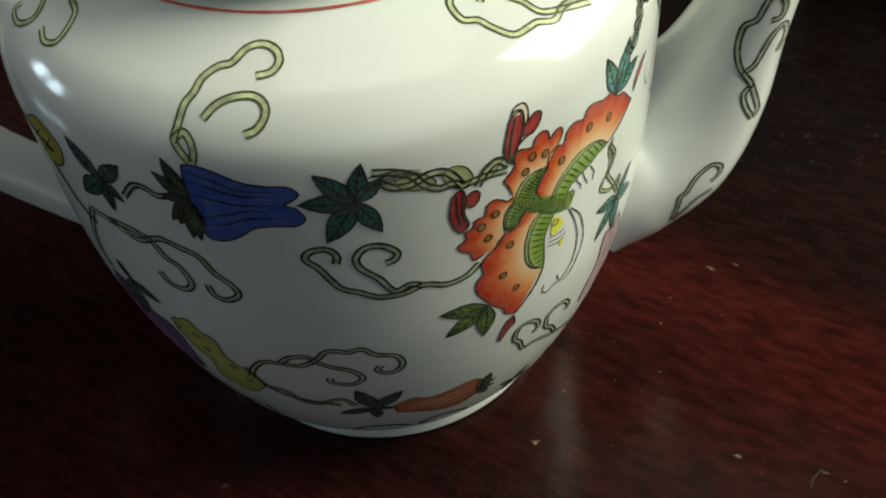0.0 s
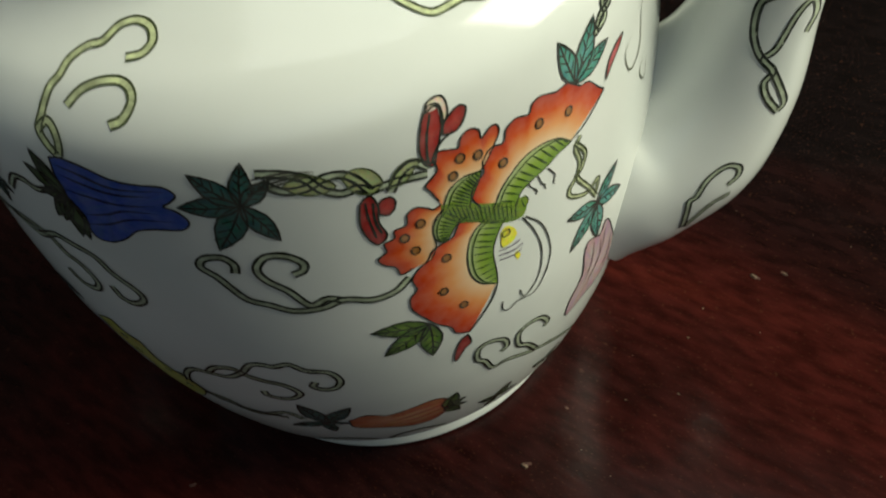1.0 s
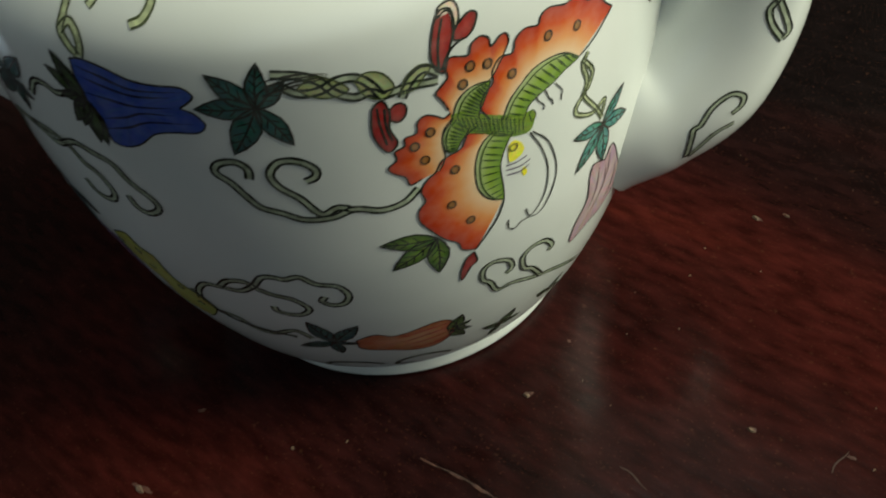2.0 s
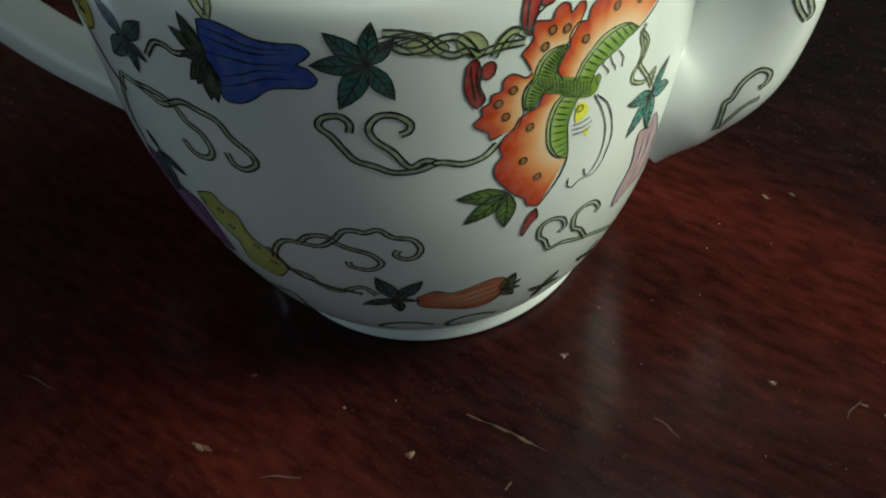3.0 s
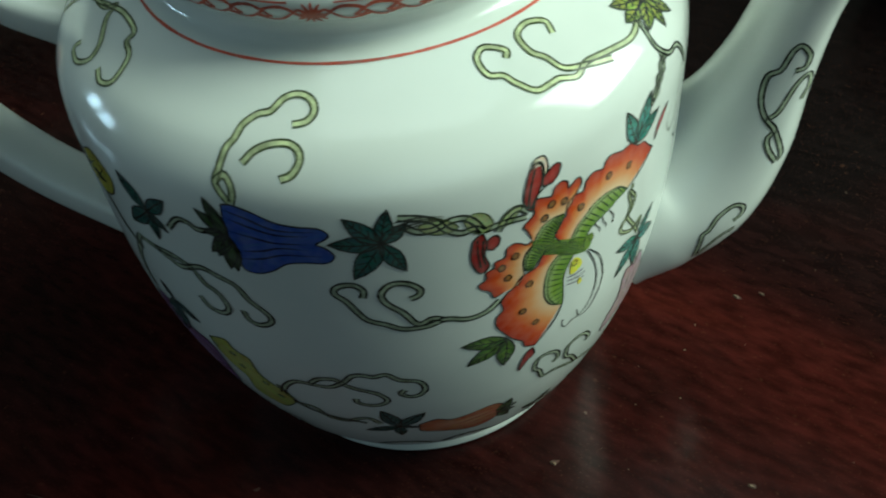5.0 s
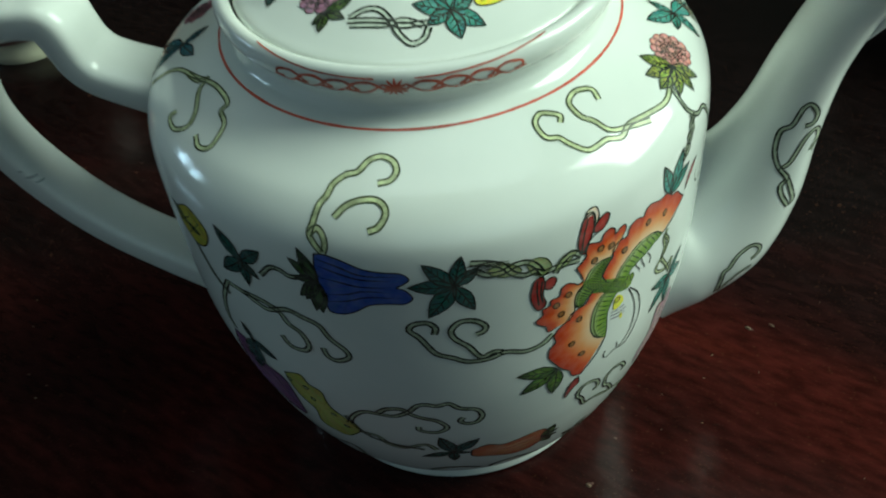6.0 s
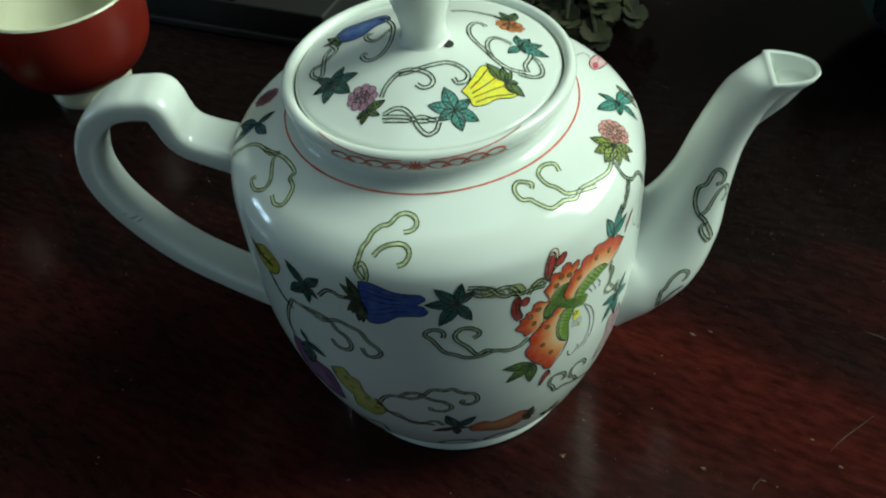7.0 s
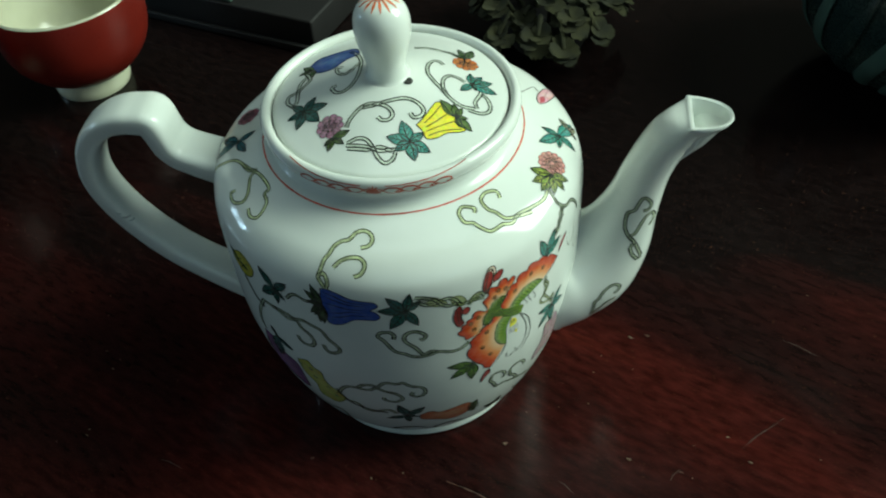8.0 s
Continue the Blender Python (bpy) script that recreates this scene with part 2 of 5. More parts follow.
# unseen frame round the added south fill lamp
window("south_fill_frame", pose(0.50, -1.45, 0.75), 1.54, 1.14, 0.03, 0)

# the table: a top of one figured board, an apron and four legs
table = new("table")
tagged(table, "dark red-brown lacquered wooden table, worn and dusty", "table")
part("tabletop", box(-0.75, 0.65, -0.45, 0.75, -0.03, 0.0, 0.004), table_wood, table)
for x0, x1, y0, y1 in ((-0.66, 0.56, -0.385, -0.365), (-0.66, 0.56, 0.665, 0.685), (-0.685, -0.665, -0.36, 0.66), (0.565, 0.585, -0.36, 0.66)):
    part("apron", box(x0, x1, y0, y1, -0.11, -0.03, 0.003), table_wood, table)
for x in (-0.675, 0.575):
    for y in (-0.375, 0.675):
        part("leg", box(x - 0.03, x + 0.03, y - 0.03, y + 0.03, -0.75, -0.03, 0.005), table_wood, table)

# ---- teapot ----
MM = 0.001
BODY = [(39.8, 0.0), (40.9, 0.4), (41.4, 1.6), (41.0, 4.9), (41.5, 6.0), (44.3, 9.0), (47.8, 15.0), (50.9, 22.5), (53.5, 30.0), (55.6, 37.5), (57.3, 45.0),
        (59.2, 57.0), (60.0, 69.0), (60.2, 80.0), (60.15, 91.0), (59.85, 98.5), (58.4, 104.2), (54.2, 108.8), (48.0, 111.9), (42.5, 114.4), (39.0, 116.2)]
COLLAR = [(39.0, 116.2), (38.0, 117.6), (37.8, 119.0), (38.4, 120.6), (39.7, 122.2), (40.2, 124.1), (39.8, 125.7), (38.7, 126.4), (37.5, 126.1), (36.8, 124.9), (36.7, 121.0)]
LID = [(36.2, 121.5), (36.3, 124.2), (35.6, 125.3), (33.0, 126.2), (27.0, 128.2), (20.0, 130.6), (13.0, 132.7), (8.6, 133.9), (6.6, 134.3)]
KNOB = [(7.2, 134.0), (6.3, 135.2), (6.0, 138.5), (6.8, 142.5), (8.0, 147.0), (8.4, 151.0), (7.9, 155.0), (6.2, 158.0), (3.2, 159.7), (0.0, 160.1)]


def profile_of(points, n=8):
    return [(float(max(r, 0)) * MM, float(z) * MM) for r, z in spline(points, n)]


body_profile = profile_of(BODY + COLLAR[1:], 10)
teapot = new("teapot")
tagged(teapot, "white porcelain teapot painted with vines, gourds and a red butterfly", "teapot")
inner = [(0.036, 0.115), (0.052, 0.108), (0.056, 0.095), (0.054, 0.04), (0.037, 0.006), (0.0, 0.006)]
part("body", revolve([(0.0, 0.002), (0.037, 0.002), (0.0375, 0.0)] + body_profile + inner, 192), porcelain, teapot)
lid_profile = profile_of(LID, 8)
lid = part("lid", revolve([(0.0, 0.121)] + lid_profile + [(0.0, 0.1345)], 128), porcelain, teapot, "domed porcelain lid painted with flowers")
part("knob", revolve(profile_of(KNOB, 6), 64), porcelain, lid)


def sweep(path, widths, heights, side, n=40, power=2.0, caps=True, bm=None):
    """A tube along path (Vectors in a plane with normal side), with superelliptic sections."""
    bm = bm or bmesh.new()
    rings = []
    for i, p in enumerate(path):
        d = (path[min(i + 1, len(path) - 1)] - path[max(i - 1, 0)]).normalized()
        up = side.cross(d).normalized()
        ring = []
        for k in range(n):
            a = 2 * math.pi * k / n
            c, s = math.cos(a), math.sin(a)
            c = math.copysign(abs(c) ** (2 / power), c)
            s = math.copysign(abs(s) ** (2 / power), s)
            ring.append(bm.verts.new(p + side * c * widths[i] + up * s * heights[i]))
        rings.append(ring)
    for a, b in zip(rings, rings[1:]):
        join(bm, a, b)
    bm.faces.new(rings[0])
    if caps:
        bm.faces.new(rings[-1])
    return bm, rings


def join(bm, a, b):
    for k in range(len(a)):
        bm.faces.new((a[k], a[(k + 1) % len(a)], b[(k + 1) % len(b)], b[k]))


SIDE = Vector((0, 1, 0))
# centre line (rho, z), half width across the plane, half height in the plane, in mm
SPOUT = [(50, 52.5, 23.5, 23), (58, 55, 21, 20.6), (65, 59.4, 17.4, 17.8), (71.5, 69.8, 12.9, 13.4), (76.1, 84.3, 9.5, 9.3), (79.9, 99.9, 7.9, 7.5), (84.5, 112.0, 7.5, 6.9), (87.6, 116.7, 7.6, 6.2)]
HANDLE = [(-50, 93.6, 9.3, 5.2), (-61, 97.5, 8.6, 4.7), (-68, 100.2, 8.3, 4.4), (-72.6, 102.6, 8.2, 4.3), (-75.4, 106.0, 8.2, 4.3), (-76.8, 110.2, 8.2, 4.4), (-78.0, 114.2, 8.2, 4.7), (-79.6, 116.2, 8.1, 4.7), (-83.6, 116.5, 8.0, 4.4), (-88, 116.2, 7.9, 4.3), (-94.0, 114.2, 7.6, 4.0), (-100.4, 109.2, 7.4, 4.0),
          (-104.8, 101.2, 7.2, 3.9), (-106.5, 90, 7.0, 3.9), (-103.2, 78.0, 6.9, 3.9), (-95.4, 65.0, 6.9, 3.9), (-85.4, 53.8, 7.0, 4.0), (-72.6, 44.0, 7.2, 4.2), (-58, 35, 7.8, 4.6), (-46, 29, 8.2, 5.0)]


def along(rows, n=8):
    s = spline(rows, n)
    return [Vector((p[0] * MM, 0, p[1] * MM)) for p in s], [p[2] * MM for p in s], [p[3] * MM for p in s]


def lip_ring(bm, n, back, front, half, point):
    """One loop of the pouring lip from its back to its front: an oval, or (point = 1) straight at the back and drawn out in front."""
    ring = []
    for k in range(n):
        a = 2 * math.pi * k / n
        c, s = math.cos(a), math.sin(a)
        if s >= 0:
            along = 2 * (1 - abs(c) ** 2.2) ** 0.56 - 1
        else:
            along = -1 - 0.03 * abs(s)
        along = s * (1 - point) + along * point
        x, z = [(f + e) / 2 + (f - e) / 2 * along for e, f in zip(back, front)]
        ring.append(bm.verts.new((x * MM, half * math.copysign(abs(c) ** (1 - 0.1 * point), c) * MM, z * MM)))
    return ring


def build_spout():
    bm, rings = sweep(*along(SPOUT), SIDE, caps=False)
    n = len(rings[0])
    last = rings[-1]
    for back, front, half, point in (((84.4, 121.2), (93.6, 115.0), 7.8, 0.18), ((86.2, 121.7), (95.8, 116.8), 8.0, 0.42), ((88.4, 122.0), (99.9, 118.4), 8.2, 0.75),
                                     ((89.3, 122.2), (102.4, 120.4), 8.4, 0.95), ((89.7, 122.4), (103.1, 121.8), 8.4, 1.0), ((90.1, 122.7), (102.8, 122.2), 8.1, 1.0),
                                     ((91.1, 122.5), (101.9, 121.8), 7.0, 1.0), ((91.5, 121.3), (101.4, 120.0), 6.4, 1.0), ((90.0, 114.0), (96.5, 112.5), 5.0, 0.5), ((84.5, 106.0), (88.5, 104.5), 4.0, 0.0)):
        ring = lip_ring(bm, n, back, front, half, point)
        join(bm, last, ring)
        last = ring
    bm.faces.new(last)
    return bm


spout = part("spout", build_spout(), porcelain, teapot, "curved porcelain spout with a pointed lip", 50)
handle = part("handle", sweep(*along(HANDLE), SIDE, power=3.6)[0], porcelain, teapot, "angular porcelain loop handle")

# ---- painting on glazed surfaces ----
class RoundChart:
    """Places on a solid of revolution: u degrees round the axis, v millimetres along its profile."""

    def __init__(self, profile):
        self.r = np.array([p[0] for p in profile])
        self.z = np.array([p[1] for p in profile])
        self.s = np.concatenate([[0], np.cumsum(np.hypot(np.diff(self.r), np.diff(self.z)))]) / MM

    def at(self, u, v, off):
        r, z = np.interp(v, self.s, self.r), np.interp(v, self.s, self.z)
        dr = np.interp(v + 0.8, self.s, self.r) - np.interp(v - 0.8, self.s, self.r)
        dz = np.interp(v + 0.8, self.s, self.z) - np.interp(v - 0.8, self.s, self.z)
        d = math.hypot(dr, dz) or 1.0
        a = radians(u)
        n = Vector((dz / d * math.cos(a), dz / d * math.sin(a), -dr / d))
        return Vector((r * math.cos(a), r * math.sin(a), z)) + n * off * MM, n

    def move(self, u, v, a, b):
        r = np.interp(v + b, self.s, self.r) / MM
        return u + math.degrees(a / r), v + b


class FlatChart:
    """Places on the lid: u, v millimetres east and north of its middle."""

    def __init__(self, profile):
        self.r = np.array([p[0] for p in profile])[::-1]
        self.z = np.array([p[1] for p in profile])[::-1]

    def at(self, u, v, off):
        r = math.hypot(u, v) * MM
        z = np.interp(r, self.r, self.z)
        slope = (np.interp(r + 0.0005, self.r, self.z) - np.interp(r - 0.0005, self.r, self.z)) / 0.001
        n = Vector((-slope * u * MM / max(r, 1e-6), -slope * v * MM / max(r, 1e-6), 1)).normalized()
        return Vector((u * MM, v * MM, z)) + n * off * MM, n

    def move(self, u, v, a, b):
        return u + a, v + b


class SideChart:
    """Places on the flank of a solid in the plane of spout and handle: u outwards, v up, in millimetres."""

    def __init__(self, ob):
        from_mesh = bmesh.new()
        from_mesh.from_mesh(ob.data)
        self.tree = BVHTree.FromBMesh(from_mesh)
        from_mesh.free()

    def at(self, u, v, off):
        hit, n, _, _ = self.tree.ray_cast(Vector((u * MM, -0.2, v * MM)), Vector((0, 1, 0)))
        if hit is None:
            hit, n, _, _ = self.tree.find_nearest(Vector((u * MM, -0.01, v * MM)))
        if n.y > 0 and hit.y < 0:
            n = -n
        return hit + n * off * MM, n

    def move(self, u, v, a, b):
        return u + a, v + b


on_body = RoundChart(body_profile)
on_lid = FlatChart(lid_profile)
on_spout = SideChart(spout)

INK = (0.012, 0.015, 0.010)
VINE_INK, DARK_VINE = (0.050, 0.066, 0.022), (0.009, 0.014, 0.007)
OLIVE, SAGE, TEAL, PINE = (0.54, 0.60, 0.33), (0.40, 0.46, 0.32), (0.035, 0.23, 0.19), (0.02, 0.085, 0.075)
LID_WASH = (0.56, 0.62, 0.52)
LEAF, MOSS, BLUE, NAVY = (0.17, 0.30, 0.03), (0.06, 0.12, 0.03), (0.035, 0.085, 0.36), (0.02, 0.045, 0.2)
RED, ORANGE, PEACH, CRIMSON = (0.42, 0.020, 0.004), (0.68, 0.13, 0.015), (0.84, 0.50, 0.20), (0.26, 0.018, 0.016)
YELLOW, PINK, MAUVE, ROSE = (0.86, 0.78, 0.03), (0.66, 0.22, 0.20), (0.34, 0.14, 0.22), (0.62, 0.13, 0.14)


wobble = random.Random(5)


class Brush:
    """Gathers strokes and fills of enamel into one thin relief mesh."""

    def __init__(self, chart):
        self.chart = chart
        self.bm = bmesh.new()
        self.tint = self.bm.verts.layers.float_color.new("tint")

    def vert(self, u, v, off, colour):
        w = self.bm.verts.new(self.chart.at(u, v, off)[0])
        w[self.tint] = (*colour, 1)
        return w

    def ribbon(self, uv, width, colour, off=0.10, taper=False):
        """A stroke of even or tapering width along chart places."""
        got = [self.chart.at(u, v, off) for u, v in uv]
        rows, flow = [], []
        for i, (p, n) in enumerate(got):
            t = got[min(i + 1, len(got) - 1)][0] - got[max(i - 1, 0)][0]
            side = t.cross(n).normalized() if t.length > 1e-9 else Vector((0, 0, 0))
            w = width * MM / 2 * (max(0.15, math.sin(math.pi * min(1.0, (i + 0.6) / len(got)))) if taper else 1)
            w *= wobble.uniform(0.82, 1.18)
            rows.append((self.bm.verts.new(p - side * w), self.bm.verts.new(p + side * w)))
            flow.append(0.65 * flow[-1] + 0.35 * wobble.uniform(0.35, 1.75) if flow else 1.0)
        for a, pool in zip(rows, flow):
            for w in a:
                w[self.tint] = (*[c * pool for c in colour], 1)
        for a, b in zip(rows, rows[1:]):
            if (a[0].co - b[0].co).length + (a[1].co - b[1].co).length > 1e-8:
                self.bm.faces.new((a[0], b[0], b[1], a[1]))

    def line(self, points, width=0.3, colour=INK, off=0.11, n=5, taper=False):
        self.ribbon(spline(points, n), width, colour, off, taper)

    def vine(self, points, width=1.3, fill=OLIVE, n=6):
        """A tendril: two ink lines with a wash of colour between them."""
        uv = spline(points, n)
        ink = VINE_INK if fill == OLIVE else DARK_VINE
        self.ribbon(uv, width * 0.9, fill, 0.06)
        got = [self.chart.at(u, v, 0.0) for u, v in uv]
        for sign in (-1, 1):
            out = []
            for i, (u, v) in enumerate(uv):
                t = got[min(i + 1, len(got) - 1)][0] - got[max(i - 1, 0)][0]
                e = self.chart.at(*self.chart.move(u, v, 0.05, 0.0), 0.0)[0] - got[i][0]
                f = self.chart.at(*self.chart.move(u, v, 0.0, 0.05), 0.0)[0] - got[i][0]
                a, b = t.dot(e), t.dot(f)
                d = math.hypot(a, b) or 1.0
                out.append(self.chart.move(u, v, -sign * b / d * width * 0.40, sign * a / d * width * 0.40))
            self.ribbon(out, 0.34 if fill == OLIVE else 0.42, ink, 0.10)

    def fill(self, loop, edge, middle, rings=4, off=0.07, ink=INK, width=0.28, centre=None):
        """A closed outline washed from its edge colour to its middle colour."""
        c = centre or tuple(np.mean(np.array(loop, float), axis=0))
        last = None
        for k in range(rings):
            f = 1 - k / rings
            colour = [e + (m - e) * (k / rings) for e, m in zip(edge, middle)]
            ring = [self.vert(c[0] + (u - c[0]) * f, c[1] + (v - c[1]) * f, off, [x * wobble.uniform(0.84, 1.16) for x in colour]) for u, v in loop]
            if last:
                join(self.bm, last, ring)
            last = ring
        top = self.vert(*c, off, middle)
        for k in range(len(last)):
            self.bm.faces.new((last[k], last[(k + 1) % len(last)], top))
        if ink:
            self.ribbon(list(loop) + [loop[0]], width, ink, off + 0.05)

    def shape(self, points, edge, middle, n=4, **more):
        loop = spline(list(points) + [points[0]], n)[:-1]
        self.fill(loop, edge, middle, **more)

    def loft(self, outer, inner, colours, scallops=0, depth=0.8, n=6, off=0.07, width=0.27, ink=INK):
        """A band between two lines, washed through the colours from the outer to the inner one; the outer edge may be scalloped."""
        a, b = spline(outer, n), spline(inner, n)
        m = max(len(a), len(b), scallops * 9)
        a = [np.array([np.interp(i / (m - 1), np.linspace(0, 1, len(c)), [q[k] for q in c]) for k in (0, 1)]) for c in (a,) for i in range(m)]
        b = [np.array([np.interp(i / (m - 1), np.linspace(0, 1, len(c)), [q[k] for q in c]) for k in (0, 1)]) for c in (b,) for i in range(m)]
        if scallops:
            for i in range(m):
                lift = 1 - abs(math.sin(math.pi * scallops * i / (m - 1)))
                a[i] = a[i] + (b[i] - a[i]) * (lift ** 1.6) * depth * 0.2
        steps = 3 * (len(colours) - 1)
        rows = []
        for j in range(steps + 1):
            f = j / steps * (len(colours) - 1)
            k = min(int(f), len(colours) - 2)
            colour = [p + (q - p) * (f - k) for p, q in zip(colours[k], colours[k + 1])]
            rows.append([self.vert(*(p + (q - p) * j / steps), off, colour) for p, q in zip(a, b)])
        for r, s in zip(rows, rows[1:]):
            for i in range(m - 1):
                self.bm.faces.new((r[i], r[i + 1], s[i + 1], s[i]))
        if ink:
            self.ribbon(a, width, ink, off + 0.05)
            self.ribbon(b, width * 0.8, ink, off + 0.05)

    def blade(self, base, tip, width, edge, middle, veins=True):
        """A pointed leaf lobe from base to tip."""
        base, tip = np.array(base, float), np.array(tip, float)
        p, q = self.chart.at(*base, 0)[0], self.chart.at(*tip, 0)[0]
        long = (q - p).length / MM
        e = self.chart.at(*self.chart.move(*base, 0.1, 0), 0)[0] - p
        f = self.chart.at(*self.chart.move(*base, 0, 0.1), 0)[0] - p
        a, b = (q - p).dot(e), (q - p).dot(f)
        d = math.hypot(a, b) or 1.0
        ca, sb = a / d, b / d

        def place(x, y):
            u, v = base + (tip - base) * x
            return self.chart.move(u, v, -sb * y, ca * y)

        half = width * long / 2
        xs = (0.0, 0.18, 0.38, 0.58, 0.78, 0.92, 1.0)
        hs = (0.12, 0.66, 1.0, 0.92, 0.55, 0.2, 0.0)
        loop = [place(x, half * h) for x, h in zip(xs, hs)] + [place(x, -half * h) for x, h in list(zip(xs, hs))[-2::-1]]
        self.fill(loop, edge, middle, rings=3, centre=place(0.45, 0.0), width=0.32)
        if veins:
            self.line([place(0.05, 0), place(0.5, 0.1 * half), place(0.93, 0)], 0.30)
            for x in (0.3, 0.5, 0.68):
                for sign in (-1, 1):
                    self.line([place(x, 0), place(x + 0.14, sign * half * 0.62)], 0.21, off=0.12)

    def leaf(self, base, tips, edge, middle, width=0.42, veins=True):
        for tip in tips:
            self.blade(base, tip, width, edge, middle, veins)

    def dot(self, u, v, radius, edge, middle, squash=1.0, width=0.2):
        loop = [self.chart.move(u, v, radius * math.cos(a), squash * radius * math.sin(a)) for a in np.linspace(0, 2 * math.pi, 11)[:-1]]
        self.fill(loop, edge, middle, rings=2, off=0.12, width=width)

    def blossom(self, u, v, radius, petals, edge, middle, layers=3, squash=1.0):
        """A many-petalled flower head seen from above."""
        for k in range(layers):
            rr = radius * (1 - 0.30 * k)
            count = max(5, petals - 2 * k)
            for i in range(count):
                a = 2 * math.pi * (i + 0.5 * k) / count
                cu, cv = self.chart.move(u, v, 0.66 * rr * math.cos(a), squash * 0.66 * rr * math.sin(a))
                size = 1.25 * rr * math.pi / count * 0.72
                loop = [self.chart.move(cu, cv, size * (1.0 + 0.08 * math.cos(3 * b)) * math.cos(b), squash * size * math.sin(b)) for b in np.linspace(0, 2 * math.pi, 10)[:-1]]
                self.fill(loop, middle if k % 2 else edge, edge if k % 2 else middle, rings=2, off=0.06 + 0.02 * k, width=0.17)
        self.dot(u, v, radius * 0.22, middle, edge)

    def finish(self, name, parent, label=""):
        ob = part(name, self.bm, enamel, parent, label)
        return ob

# ---- the painting of the teapot ----
def tendril(name, chart, parent, *strands, width=1.3, fill=OLIVE):
    brush = Brush(chart)
    for points in strands:
        brush.vine(points, width, fill)
    return brush.finish(name, parent, "olive double-line scrolling vine")


def painted_leaf(chart, parent, base, tips, edge=PINE, middle=TEAL, width=0.42):
    brush = Brush(chart)
    brush.leaf(base, tips, edge, middle, width)
    return brush.finish("painted_leaf", parent, "green painted vine leaf with dark veins" if middle == LEAF else "teal painted vine leaf with dark veins")


# vines
tendril("painted_vine", on_body, teapot,
        [(-101.9, 106.9), (-103.2, 108.4), (-104.2, 110.1), (-103.8, 111.9), (-103.5, 113.7), (-103.1, 115.5), (-102.1, 117.1), (-101.4, 119.4), (-99.3, 121.4), (-97.1, 122.1), (-95, 124.4), (-92.3, 125.2), (-89.8, 124.3), (-89, 122.4), (-90.2, 120.7), (-92.6, 120.1)],
        [(-100, 113.5), (-98.2, 115.6), (-95.8, 116.8), (-92.9, 117.1), (-91.1, 116.1), (-90.7, 114.4), (-91.9, 112.4), (-93.7, 111.6)],
        [(-104.4, 109.9), (-103, 111.3), (-101.8, 110.3), (-101.3, 108.5), (-101.7, 106.9)])
tendril("painted_vine", on_body, teapot,
        [(-62.7, 80.2), (-65, 78.2), (-68.3, 77.7), (-71.9, 79.1), (-75.2, 78.1), (-79, 78.3), (-81.7, 80), (-84.4, 81.5), (-85.9, 84.1), (-87.1, 86.6), (-88.7, 88.7), (-87.8, 90.4), (-85.4, 90.7), (-84.1, 89.2), (-84.4, 87.3)],
        [(-71.8, 78.9), (-74, 80), (-76.5, 79.1), (-78.6, 82.8), (-80.9, 85.6), (-81.4, 88.1), (-79.7, 90.2), (-77.2, 90), (-75.4, 88.2), (-75.7, 86.7), (-77.1, 86.1)], fill=SAGE)
tendril("painted_vine", on_body, teapot,
        [(-27.3, 29.2), (-37.2, 36.9), (-42.9, 40.4), (-48.9, 44.2), (-52.1, 44.5), (-53.6, 48.6), (-55, 50.9), (-54.7, 54.2), (-52.7, 55.1), (-50.1, 53.3), (-49.3, 50.4), (-50.6, 49.3)],
        [(-41.8, 39.5), (-44.6, 45.1), (-46.7, 47.6), (-47, 51.7), (-45.1, 53.3), (-42.4, 52.5), (-40.5, 49.3), (-41.3, 48.1)], width=1.15, fill=SAGE)
tendril("painted_vine", on_body, teapot,
        [(-106.8, 49.8), (-104.6, 55), (-101.6, 58.4), (-98.2, 58.6), (-95, 58.5), (-91.9, 60.9), (-89.8, 63.7), (-87.8, 64.1), (-86, 63.5), (-83.5, 64.2), (-81.4, 61.9), (-78.2, 60.7), (-77.1, 57.6), (-78.3, 55), (-80.4, 54.7), (-81.7, 56.3), (-80.9, 57.7)],
        [(-98.7, 58.8), (-96.4, 61.3), (-93.2, 61.9), (-91.6, 60), (-89.4, 58.4), (-86.2, 56.7), (-84.6, 53.7), (-86, 51.6), (-88.2, 51.1), (-90.5, 52.2), (-90.6, 54)],
        [(-105.4, 46.6), (-100.9, 46), (-99.2, 41.9), (-95.9, 40.5), (-90.3, 43.7), (-87.8, 40.2)], fill=SAGE)
tendril("painted_vine", on_body, teapot,
        [(-77.1, 104.6), (-73.9, 103.9), (-71.6, 102.6), (-70.1, 100.4), (-68, 99.1), (-66, 99.3), (-64.7, 98.2)],
        [(-76.7, 103.2), (-74.6, 101.4), (-71.9, 101.2), (-69.5, 102.2), (-67.3, 102), (-65.8, 100.5), (-64.7, 98.2)],
        [(-62.4, 97), (-60.9, 99.4), (-59, 100.4), (-57.1, 98.9)],
        [(-64.7, 98.2), (-61.4, 98.5), (-57.5, 97.9)], fill=SAGE)
